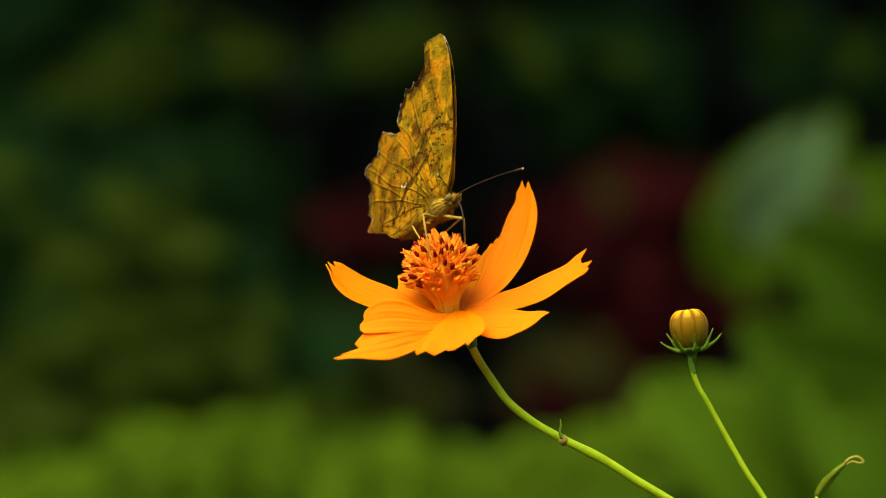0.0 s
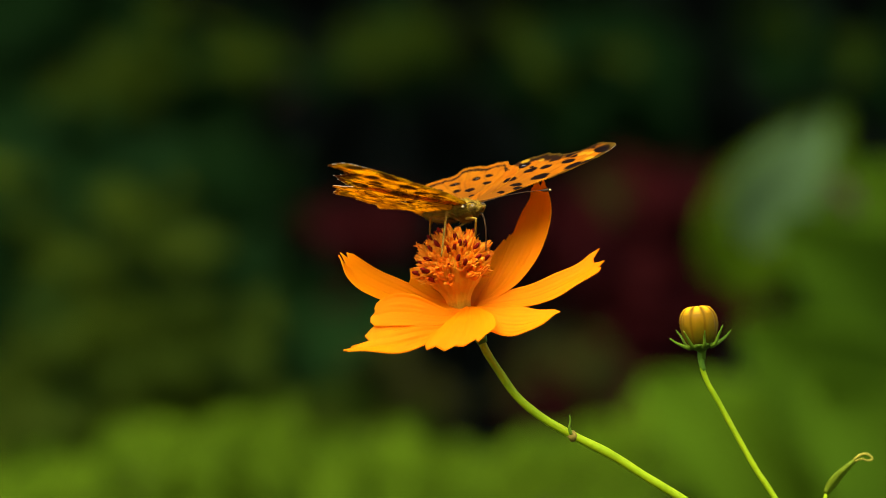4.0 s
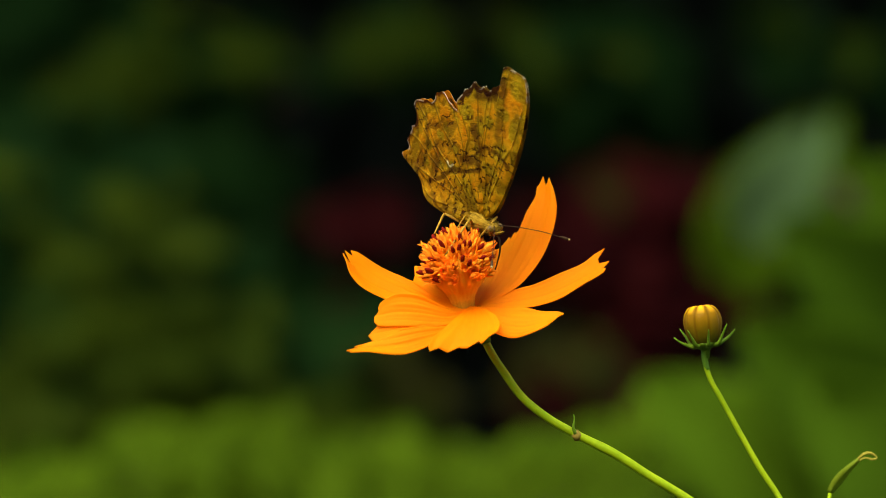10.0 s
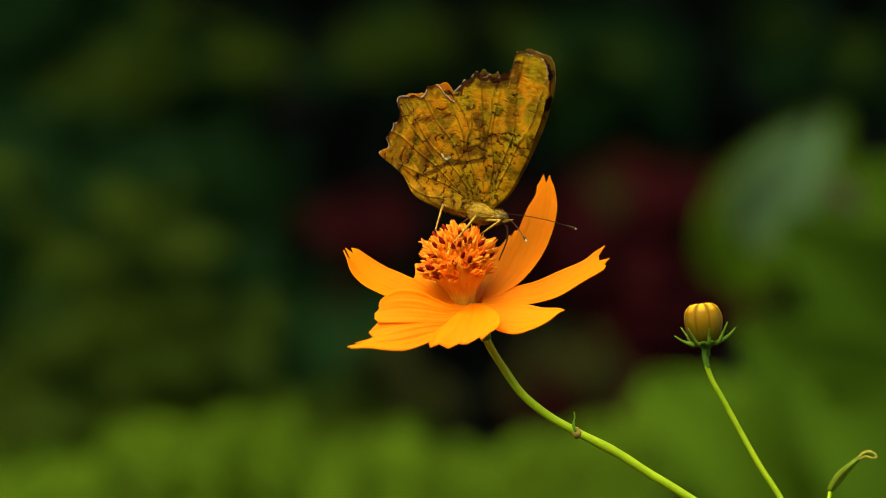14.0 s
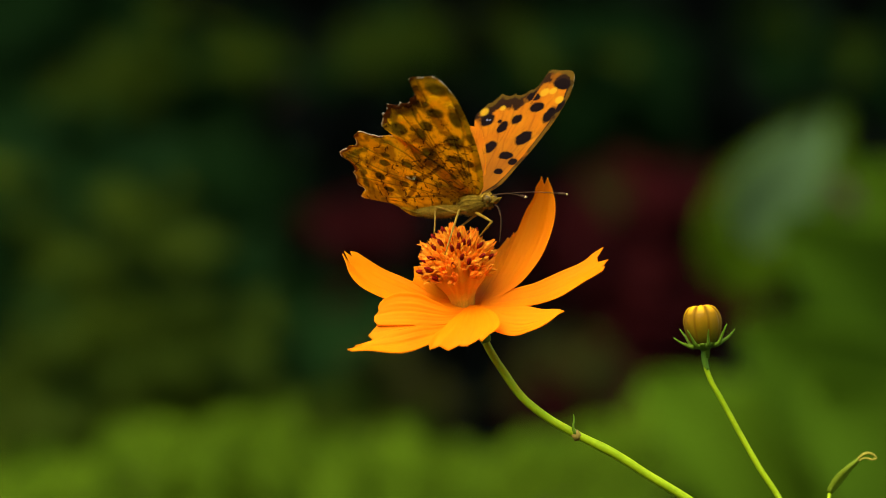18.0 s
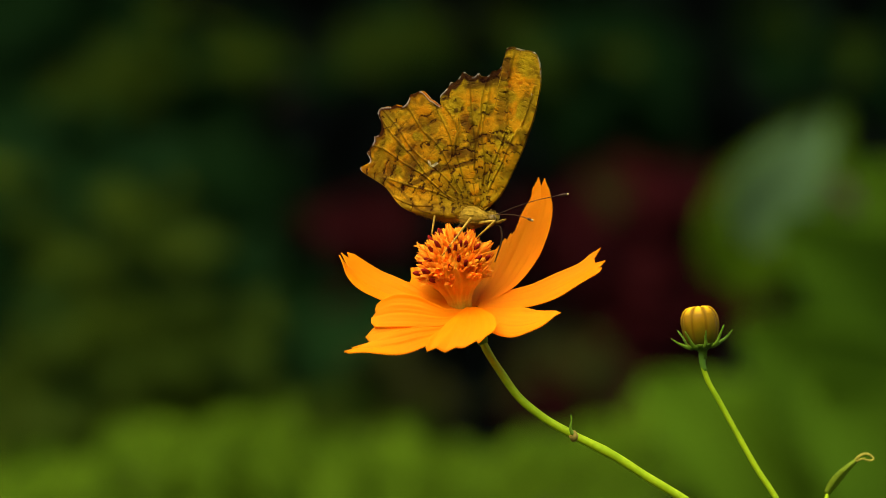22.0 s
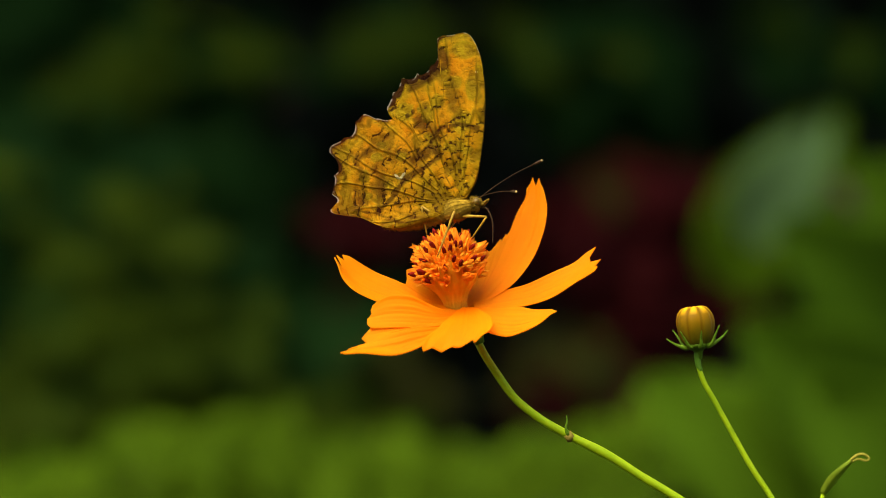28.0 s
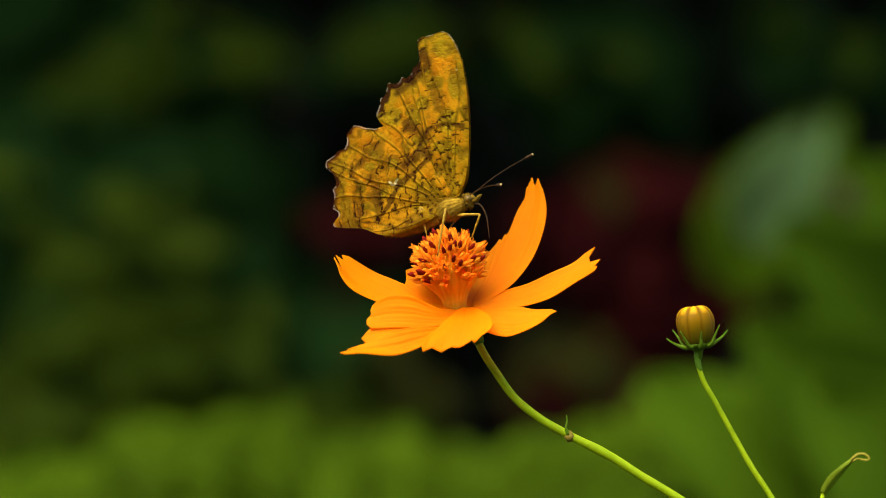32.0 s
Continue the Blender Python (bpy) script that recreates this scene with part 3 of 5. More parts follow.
    for k in range(8):
        a = 2 * math.pi * k / 8 + 0.15
        ca, sa = math.cos(a), math.sin(a)
        aside = (lean @ Vector((ca, sa, 0))).x
        rise = (30, 36, 24, 38, 27, 35, 22, 33)[k]
        reach = 41 + 15 * abs(aside) + (3, -2, 2, -5, 4, -3, 0, 2)[k]
        pts = [(20 * ca, 20 * sa, 0), (30 * ca, 30 * sa, 4), ((reach - 12) * ca, (reach - 12) * sa, 0.45 * rise + 2), (reach * ca, reach * sa, rise)]
        v, f = tube(spline([Vector(p) * U for p in pts], 9), list(np.array([4.4, 4.2, 3.7, 3.1, 2.6, 2.1, 1.7, 1.4, 0.8]) * U), 7)
        part("sepal", mesh_of("sepal", v, f, M_CALYX), bud)

    # a small leaf with a curled, drying end
    ns, nw = 26, 9
    mid_line = spline([rel(flat(*p)) for p in ((1468, 872, 210), (1478, 857, 206), (1491, 841, 202), (1506, 826, 200), (1523, 811, 200))], ns)
    grid = np.zeros((ns, nw, 3))
    for i in range(ns):
        s = i / (ns - 1)
        half = (8 * math.sin(math.pi * min(1, s * 0.86 + 0.14)) ** 0.8 + 1.4) * U
        for j in range(nw):
            w = 2 * j / (nw - 1) - 1
            grid[i, j] = mid_line[i] + np.array((0.80 * w * half, 0.45 * w * half + 5 * U * abs(w), -0.60 * w * half * (0.8 + 0.2 * math.sin(7 * s))))
    leaf = part("leaf", mesh_of("leaf", *sheet(grid, 1.6 * U), M_LEAF), plant, "small green leaf with a curled end")
    tip = tube(spline([rel(flat(*p)) for p in ((1518, 813, 200), (1529, 804, 200), (1542, 803, 200), (1551, 811, 200), (1543, 814, 198), (1531, 811, 196), (1520, 816, 197))], 22), list(np.linspace(2.6, 1.4, 22) * U), 8)
    part("dried_tip", mesh_of("dried_tip", *tip, M_LEAF_TIP), leaf, "yellowish dry curled leaf tip")
    twig = spline([rel(flat(*p)) for p in ((1468, 874, 210), (1462, 920, 190), (1458, 1000, 140), (1455, 1150, 60), (1452, 1380, 0))], 16)
    part("leaf_stalk", mesh_of("leaf_stalk", *tube(twig, 3.2 * U, 8), M_STEM), plant)
    return plant, head


plant, flower_head = build_plant()

# ---- the butterfly: x along its body, y to its left, z over its back ----
BODY_TILT = radians(14)


def wing_place(x, y):
    """From the side view in which the wings were drawn to the plane of the wing."""
    dx, dy = x - 838, 345 - y
    return dx * math.cos(BODY_TILT) + dy * math.sin(BODY_TILT), -dx * math.sin(BODY_TILT) + dy * math.cos(BODY_TILT)


FORE_BASE = wing_place(836, 342)
HIND_BASE = wing_place(822, 346)
FORE_EDGE = ((848, 338), (864, 308), (874, 258), (880, 198), (880, 134), (871, 80), (851, 45), (822, 46), (795, 52), (797, 83), (778, 109), (753, 120), (732, 124), (722, 141), (708, 163), (707, 184), (735, 222), (768, 262), (800, 318), (818, 352))
HIND_EDGE = ((834, 328), (818, 296), (790, 256), (760, 221), (730, 200), (706, 199), (684, 201), (656, 190), (643, 208), (633, 230), (596, 250), (609, 274), (612, 293), (604, 326), (613, 346), (602, 366), (626, 372), (657, 376), (692, 390), (720, 395), (756, 388), (790, 377), (812, 364))
FORE_SPOTS = ((845, 74, 17, 11), (872, 122, 7, 14), (800, 112, 14, 8), (822, 132, 14, 10), (860, 143, 10, 16), (737, 182, 13, 12), (778, 189, 9, 13), (764, 178, 4, 4), (797, 166, 10, 10), (781, 235, 12, 12), (828, 246, 14, 8), (840, 202, 14, 15), (853, 256, 9, 7), (837, 283, 9, 6))
GOLD = ((817, 98, 10), (834, 92, 8), (860, 108, 9), (718, 166, 9), (752, 150, 6))
HIND_SPOTS = ((668, 338, 9, 6), (662, 303, 8, 9), (683, 268, 9, 7), (692, 246, 9, 6), (732, 303, 11, 8), (706, 318, 8, 7), (729, 266, 9, 7), (774, 317, 6, 5))


UNDER_DOTS = ((741, 189, 4.6), (751, 182, 4.2), (774, 175, 3.6), (822, 114, 3.6), (840, 102, 3.6), (722, 238, 2.4), (705, 253, 2.2), (668, 268, 2.2), (664, 312, 2.2))


def build_wing(name, parent, fore, side):
    base = FORE_BASE if fore else HIND_BASE
    edge = np.array([wing_place(*p) for p in (FORE_EDGE if fore else HIND_EDGE)])
    fine = spline(np.c_[edge, np.zeros(len(edge))], 700)[:, :2] - base
    ang = np.arctan2(fine[:, 1], fine[:, 0])
    ang = np.where(ang < -1.0, ang + 2 * math.pi, ang)
    ang = np.maximum.accumulate(ang)
    rad = np.hypot(fine[:, 0], fine[:, 1])
    na, nr = 250, 110
    th = np.linspace(ang[0], ang[-1], na)
    reach = np.interp(th, ang + np.arange(700) * 1e-9, rad)
    # scalloped outer margin
    part_way = (th - th[0]) / (th[-1] - th[0])
    lo, hi = (0.40, 0.59) if fore else (0.375, 0.70)
    cusp = (1 - np.abs(np.sin(math.pi * (29 if fore else 21) * part_way + 0.8))) ** 2
    reach = reach + (6.5 * cusp - 1.5) * np.clip((part_way - lo) / 0.03, 0, 1) * np.clip((hi - part_way) / 0.03, 0, 1)
    fr = np.linspace(0.0, 1.0, nr) ** 0.9
    T, F = np.meshgrid(th, fr)
    Rm = np.interp(T, th, reach) * F
    x, z = base[0] + Rm * np.cos(T), base[1] + Rm * np.sin(T)
    c, s = math.cos(BODY_TILT), math.sin(BODY_TILT)
    ix, iy = 838 + x * c - z * s, 345 - (x * s + z * c)
    turn = (T - ang[0]) / (ang[-1] - ang[0])
    # veins fan out from the foot of the wing
    lines = (0.31, 0.35, 0.39, 0.43, 0.47, 0.51, 0.55, 0.60) if fore else (0.36, 0.42, 0.475, 0.53, 0.58, 0.635, 0.69, 0.76)
    vein = np.zeros_like(T)
    for k, v in enumerate(lines):
        off = (turn - v - 0.022 * np.sin(4 * F + 1.7 * k) - 0.006 * np.sin(13 * F + 2.3 * k)) * (ang[-1] - ang[0]) * Rm
        vein = np.maximum(vein, np.exp(-(off / 1.35) ** 2) * np.clip((F - (0.45 if k % 3 == 1 else 0.12)) / 0.1, 0, 1))
    # distance from the outer margin
    lo, hi = (0.335, 0.59) if fore else (0.375, 0.70)
    gate = np.clip((turn - lo) / 0.03, 0, 1) * np.clip((hi - turn) / 0.04, 0, 1)
    gap = np.interp(T, th, reach) - Rm
    margin = np.clip(1 - gap / (42.0 if fore else 30.0), 0, 1) * gate
    fringe = np.clip((2.2 - gap) / 0.8, 0, 1) * np.clip((turn - (0.33 if fore else 0.36)) / 0.01, 0, 1) * np.clip(((0.60 if fore else 0.72) - turn) / 0.02, 0, 1)
    cell = np.searchsorted(np.array(lines), turn) * 0.37
    if fore:
        # olive scales along the leading edge
        apex = int(np.argmin(np.hypot(fine[:, 0] - wing_place(851, 45)[0] + base[0], fine[:, 1] - wing_place(851, 45)[1] + base[1])))
        lead = fine[:apex:3]
        far = np.min(np.hypot((x - base[0])[..., None] - lead[:, 0], (z - base[1])[..., None] - lead[:, 1]), axis=2)
        costa = 0.95 * np.clip((12 - far) / 4, 0, 1)
    spots = np.zeros_like(T)
    for sx, sy, a, b in (FORE_SPOTS if fore else HIND_SPOTS):
        spots = np.maximum(spots, 1 - 0.44 * np.hypot((ix - sx) / a, (iy - sy) / b))
    gold = np.zeros_like(T)
    for sx, sy, a in (GOLD if fore else ()):
        gold = np.maximum(gold, 1 - 0.5 * np.hypot(ix - sx, iy - sy) / a)
    dots = np.zeros_like(T)
    for sx, sy, a in (UNDER_DOTS if fore else UNDER_DOTS[5:]):
        dots = np.maximum(dots, 1 - 0.5 * np.hypot(ix - sx, iy - sy) / a)
    def stroke(line, wide):
        near = np.zeros_like(T)
        for (ax, ay), (bx, by) in zip(line, line[1:]):
            f = np.clip(((ix - ax) * (bx - ax) + (iy - ay) * (by - ay)) / ((bx - ax) ** 2 + (by - ay) ** 2), 0, 1)
            near = np.maximum(near, np.exp(-(np.hypot(ix - ax - f * (bx - ax), iy - ay - f * (by - ay)) / wide) ** 2))
        return near

    # a dark crooked line parts the inner half of the closed wings from the outer, with a dull field beside it
    band = 1.15 * stroke(((690, 366), (716, 338), (738, 304), (768, 288), (800, 262), (778, 248)), 5)
    band = np.maximum(band, 0.95 * stroke(((780, 244), (802, 212), (836, 206), (868, 214)), 5))
    band = np.maximum(band, 0.85 * stroke(((748, 268), (790, 252)), 14))
    if fore:
        band = np.maximum(band, 0.80 * stroke(((762, 200), (796, 226)), 16))
        band = np.maximum(band, 0.55 * stroke(((808, 176), (846, 196)), 10))
        band = np.maximum(band, 0.80 * stroke(((800, 72), (812, 96), (784, 122), (748, 142)), 10))
    else:
        band = np.maximum(band, 0.75 * np.exp(-((F - 0.79) / 0.055) ** 2) * np.clip((turn - 0.40) / 0.1, 0, 1))
        band = np.maximum(band, 0.60 * np.exp(-((F - 0.60) / 0.07) ** 2))
        band = np.maximum(band, 0.5 * np.exp(-((F - 0.965) / 0.03) ** 2))
    fresh = 0.8 * stroke(((722, 224), (748, 242)), 13) + 0.6 * stroke(((790, 300), (770, 322)), 14)
    band = band - fresh
    if fore:
        pale_up = 1 - 0.5 * np.minimum(np.hypot(ix - 735, iy - 181) / 3, np.hypot(ix - 742, iy - 180) / 2.4)
        pale_under = 0.8 - 0.5 * np.hypot((ix - 866) / 7, (iy - 114) / 4)
    else:
        pale_up = 1 - 0.5 * np.minimum(np.hypot(ix - 661, iy - 300) / 2.4, np.hypot(ix - 682, iy - 266) / 2.4)
        d1 = np.abs((ix - 723) - (iy - 304) * 0.75) / 2.6 + np.clip(np.abs(iy - 302) - 3.5, 0, 99)
        d2 = np.abs((ix - 729) + (iy - 304) * 0.65) / 2.6 + np.clip(np.abs(iy - 301) - 5.5, 0, 99)
        pale_under = 1 - 0.42 * np.minimum(d1, d2)
    basal = np.clip((0.62 - F) / 0.35, 0, 1)
    solid = np.clip((0.30 - F) / 0.15, 0, 1) * 0.7 if fore else np.maximum(np.clip((turn - 0.72) / 0.12, 0, 1), np.clip((0.34 - F) / 0.15, 0, 1)) * 0.85
    cup = 3.5 * np.sin(math.pi * np.clip(F, 0, 1)) * np.sin(math.pi * turn) + 1.1 * vein + 0.9 * np.sin(turn * 46) * F
    fold = 0.0 if fore else 13.0 * np.exp(-((z + 15) / 15) ** 2) * np.clip((-20 - x) / 30, 0, 1)
    depth = -side * (cup + fold + (0.0 if fore else 2.2))
    shape = np.stack([x, depth, z], axis=2) * U
    faces, mats = [], []
    n = na * nr
    out = np.array((0.0, -side, 0.0)) * 0.45 * U
    me_verts = np.concatenate([(shape + out).reshape(-1, 3), (shape - out).reshape(-1, 3)])
    for i in range(nr - 1):
        for j in range(na - 1):
            a = i * na + j
            q = (a, a + 1, a + na + 1, a + na)
            faces.append(q if side < 0 else q[::-1])
            mats.append(0)
            r = tuple(v + n for v in q)
            faces.append(r[::-1] if side < 0 else r)
            mats.append(1)
    rim = [(nr - 1) * na + j for j in range(na)]
    for k in range(na - 1):
        faces.append((rim[k], rim[k + 1], rim[k + 1] + n, rim[k] + n))
        mats.append(0)
    both = lambda u, v: np.concatenate([u.ravel(), v.ravel()])
    at = {"reach": both(Rm / 60, Rm / 60), "turn": both(turn, turn), "vein": both(vein, vein), "spot": both(dots, spots), "margin": both(np.clip(1 - gap / (25.0 if fore else 20.0), 0, 1) * gate * ((1.0 - np.exp(-((ix - 830) / 30) ** 2 - ((iy - 44) / 20) ** 2)) if fore else 0.72), np.maximum(margin, costa) if fore else 0.56 * np.exp(-((gap - 19) / 6) ** 2) * gate),
          "far_spot": both(np.maximum(spots, np.clip(1.0 - gap / 26, 0, 1) * gate * 0.62), spots), "solid": both(solid, solid), "band": both(band, gold), "pale": both(pale_under, pale_up), "basal": both(basal, basal), "fringe": both(fringe, fringe), "cell": both(cell, cell)}
    me = mesh_of(name, me_verts, faces, M_UNDER, True, at)
    me.materials.append(M_UPPER)
    me.polygons.foreach_set("material_index", mats)
    return part(name, me, parent)


def furry(points, radii, sides, hairs, length, seed):
    """A rounded body with short hairs standing off it, swept back."""
    count = 40
    radii = list(np.interp(np.linspace(0, 1, count), np.linspace(0, 1, len(radii)), radii))
    points = [Vector(p) for p in spline(points, count)]
    v, f = tube(points, radii, sides)
    rng = random.Random(seed)
    n = len(points)
    pieces = [(v, f)]
    for _ in range(hairs):
        i = rng.randrange(1, n - 1)
        k = rng.randrange(sides)
        p = Vector(v[i * sides + k])
        nor = (p - Vector(points[i])).normalized()
        back = (Vector(points[0]) - Vector(points[-1])).normalized()
        tip = p + (nor * 0.75 + back * rng.uniform(0.3, 0.9) + Vector((rng.uniform(-.3, .3), rng.uniform(-.3, .3), rng.uniform(-.3, .3)))).normalized() * length * rng.uniform(0.5, 1.2)
        side = nor.orthogonal().normalized() * 0.45 * U
        other = nor.cross(side).normalized() * 0.45 * U
        pieces.append(([p + side, p - side * 0.5 + other, p - side * 0.5 - other, tip], [(0, 1, 3), (1, 2, 3), (2, 0, 3)]))
    return join(pieces)


def build_butterfly():
    bug = thing("butterfly", Matrix.Translation(flat(838, 345)), "ochre and orange comma butterfly with ragged wings, feeding on the flower", "butterfly")
    u = lambda pts: [Vector(p) * U for p in pts]
    antennae = []
    pts = u([(-42, 0, -16), (-38, 0, -15), (-28, 0, -13), (-14, 0, -11), (0, 0, -10), (12, 0, -9), (19, 0, -8), (22, 0, -8)])
    part("thorax", mesh_of("thorax", *furry(pts, list(np.array([6, 12, 18, 21, 20, 16, 10, 4]) * U), 18, 1300, 6 * U, 1), M_FUR), bug, "ochre hairy thorax")
    line = [(-34, 0, -15), (-50, 0, -16), (-70, 0, -16), (-92, 0, -15), (-114, 0, -13), (-132, 0, -10), (-146, 0, -7), (-154, 0, -5)]
    sp = spline(u(line), 36)
    rr = [(13.5 * math.sin(math.pi * (0.16 + 0.84 * i / 35)) ** 0.6 + 1.0 + 0.35 * math.cos(i * 1.35)) * U for i in range(36)]
    part("abdomen", mesh_of("abdomen", *furry([Vector(p) for p in sp], rr, 16, 1500, 5 * U, 2), M_FUR), bug, "ochre ringed abdomen")
    ball = [(16, 0, -9), (19, 0, -9), (24, 0, -9), (30, 0, -9), (34, 0, -10), (36, 0, -11)]
    part("head", mesh_of("head", *furry(u(ball), list(np.array([6, 11, 13.5, 12, 8, 3]) * U), 14, 420, 7 * U, 3), M_FUR_OLIVE), bug, "olive-brown hairy head")
    for s in (-1, 1):
        eye = lathe([(0.6 * U, -7 * U), (4.5 * U, -5.4 * U), (6.6 * U, -2 * U), (7 * U, 1 * U), (5.4 * U, 4.8 * U), (0.8 * U, 7 * U)], 18)
        part("eye", mesh_of("eye", *eye, M_EYE), bug, "brown speckled eye", Matrix.Translation(Vector((28, s * 9.8, -6)) * U) @ pose(0, 0, 0, s * 70, 0, 0))
        v, f = tube(u([(31, s * 3, -13), (38, s * 3.5, -12), (45, s * 3.2, -8), (50, s * 3, -5)]), [3 * U, 3.4 * U, 2.4 * U, 0.7 * U], 8)
        part("palp", mesh_of("palp", v, f, M_FUR_OLIVE), bug)
    # the tongue reaches down into the florets
    tongue = spline(u([(33, 0, -17), (41, 0, -20), (46, 0, -32), (47, 0, -48), (44, 0, -65), (40, 0, -84)]), 26)
    part("proboscis", mesh_of("proboscis", *tube(tongue, list(np.linspace(2.0, 0.9, 26) * U), 8), M_ANTENNA), bug, "thin brown curved proboscis")
    for s in (-1, 1):
        near, far = Vector((31, s * 4, 0)), Vector((163, s * 4, 0))
        line = lambda f: near.lerp(far, f) + Vector((0, 0, 5 * math.sin(math.pi * f)))
        shaft = spline(u([line(0), line(0.3), line(0.6), line(0.88)]), 22)
        an = part("antenna", mesh_of("antenna", *tube(shaft, list((np.linspace(0.8, 0.65, 22)) * U), 8), M_ANTENNA), bug, "thin brown antenna with a pale-tipped club")
        club = spline(u([line(0.85), line(0.90), line(0.95), line(0.985)]), 9)
        part("club", mesh_of("club", *tube(club, list(np.array([1.0, 1.5, 2.0, 2.3, 2.5, 2.5, 2.4, 2.0, 1.3]) * U), 8), M_ANTENNA), an)
        tip = spline(u([line(0.975), line(0.99), line(1.0)]), 4)
        part("club_tip", mesh_of("club_tip", *tube(tip, list(np.array([2.1, 2.1, 1.8, 0.8]) * U), 8), M_ANTENNA_TIP), an)
        antennae.append(an)
    wings = {}
    for side, word in ((1, "right"), (-1, "left")):
        wings[side, True] = build_wing("forewing_" + word, bug, True, side)
        wings[side, False] = build_wing("hindwing_" + word, bug, False, side)
    legs = []
    for k in range(len(LEGS)):
        a, b = LEGS[k][2], LEGS[k][3]
        femur = part("femur", mesh_of("femur", *tube(u([(0, 0, 0), (a * .3, 0, 1), (a * .7, 0, .6), (a, 0, 0)]), [2.0 * U, 2.9 * U, 2.6 * U, 1.9 * U], 8), M_LEG), bug)
        shin = [(0, 0, 0), (b * .2, 0, .4), (b * .55, 0, 0), (b * .6, 0, 0), (b * .9, 0, -.4), (b, 0, 0)]
        tibia = part("tibia", mesh_of("tibia", *tube(u(shin), [2.0 * U, 2.1 * U, 1.8 * U, 1.9 * U, 1.4 * U, 0.9 * U], 8), M_LEG), bug)
        legs.append((femur, tibia))
    return bug, wings, legs, antennae


# hip on the body; foot on the flower; lengths of femur and tibia; way the knee points
LEGS = (
    ((-40, -8, -26), (768, 414, 4), 44, 52, (-1.0, -0.2, 0.5)),
    ((-18, -10, -26), (787, 452, -56), 48, 84, (0.5, -0.9, 0.5)),
    ((-8, -6, -25), (848, 420, -14), 52, 48, (1.0, -0.3, 0.5)),
    ((-20, 8, -26), (806, 408, 26), 40, 50, (0.3, 0.6, 0.4)),
)
butterfly, wings, legs, antennae = build_butterfly()


# ---- the planting behind, far out of focus ----
def leaf_shape():
    verts, faces = [], []
    for i in range(7):
        s = i / 6
        half = 0.5 * math.sin(math.pi * (0.06 + 0.90 * s)) ** 0.85 * (1.15 - 0.5 * s)
        for w in (-1, 0, 1):
            verts.append((s - 0.1, w * half * 0.62, -0.10 * s * s + 0.10 * abs(w) * half))
    for i in range(6):
        for j in range(2):
            a = i * 3 + j
            faces.append((a, a + 1, a + 4, a + 3))
    return np.array(verts), faces


LEAF_V, LEAF_F = leaf_shape()


def leaf_rotation(rng, lean):
    """A turn that lets a leaf face up and towards the open side, more or less."""
    nor = Vector((rng.gauss(0, 0.45), -lean + rng.gauss(0, 0.35), 0.75 + rng.gauss(0, 0.3))).normalized()
    tip = Vector((rng.gauss(0, 1), rng.gauss(-0.3, 0.6), rng.gauss(-0.5, 0.5)))
    tip = (tip - nor * tip.dot(nor)).normalized()
    side = nor.cross(tip)
    return np.array([tip, side, nor])


def leaves(name, clumps, depth, spread, size, count, material, parent, seed, lean=0.8):
    """Clumps (x, y, radius) of leaves about depth metres behind the flower, as one crown."""
    rng = random.Random(seed)
    vs, fs = [], []
    for x, y, r in clumps:
        scale = (EYE_BACK + depth) / EYE_BACK * U
        for _ in range(max(3, int(count * (r / 100) ** 2))):
            a, q = rng.uniform(0, 2 * math.pi), math.sqrt(rng.random())
            d = depth + spread * (rng.uniform(-1, 1) + 2.5 * rng.random() ** 3)
            p = np.array(spot(x + r * q * math.cos(a), y + r * q * math.sin(a), d))
            big = size * rng.uniform(0.65, 1.3)
            n = len(vs) * len(LEAF_V)
            vs.append((LEAF_V * big) @ leaf_rotation(rng, lean) + p)
            fs.extend(tuple(i + n for i in f) for f in LEAF_F)
    verts = np.concatenate(vs) - np.array(parent.location)
    return part(name, mesh_of(name, verts, fs, material), parent, kind="stuff")


def shrub(label, foot, crown_at, seed, name="garden_shrub"):
    """A shrub's wood: a tapered trunk and limbs that reach to its crown."""
    rng = random.Random(seed)
    root = thing(name, Matrix.Translation(foot), label, "shrub", "shrubs behind the flower")
    foot = Vector(foot)
    top = foot + Vector((rng.uniform(-0.05, 0.05), 0.03, 0.55 * crown_at[0].z))
    way = spline([(0, 0, -0.03), (0.01, 0.0, 0.2), tuple(top - foot)], 12)
    part("trunk", mesh_of("trunk", *tube(way, list(np.linspace(0.022, 0.012, 12)), 10), M_BARK), root)
    for p in crown_at:
        mid = (top - foot) * 0.5 + (p - foot) * 0.5 + Vector((rng.uniform(-0.05, 0.05), rng.uniform(0, 0.08), rng.uniform(0, 0.06)))
        way = spline([tuple((top - foot) * 0.9), tuple(mid), tuple(p - foot)], 12)
        part("limb", mesh_of("limb", *tube(way, list(np.linspace(0.009, 0.003, 12)), 8), M_BARK), root)
    return root


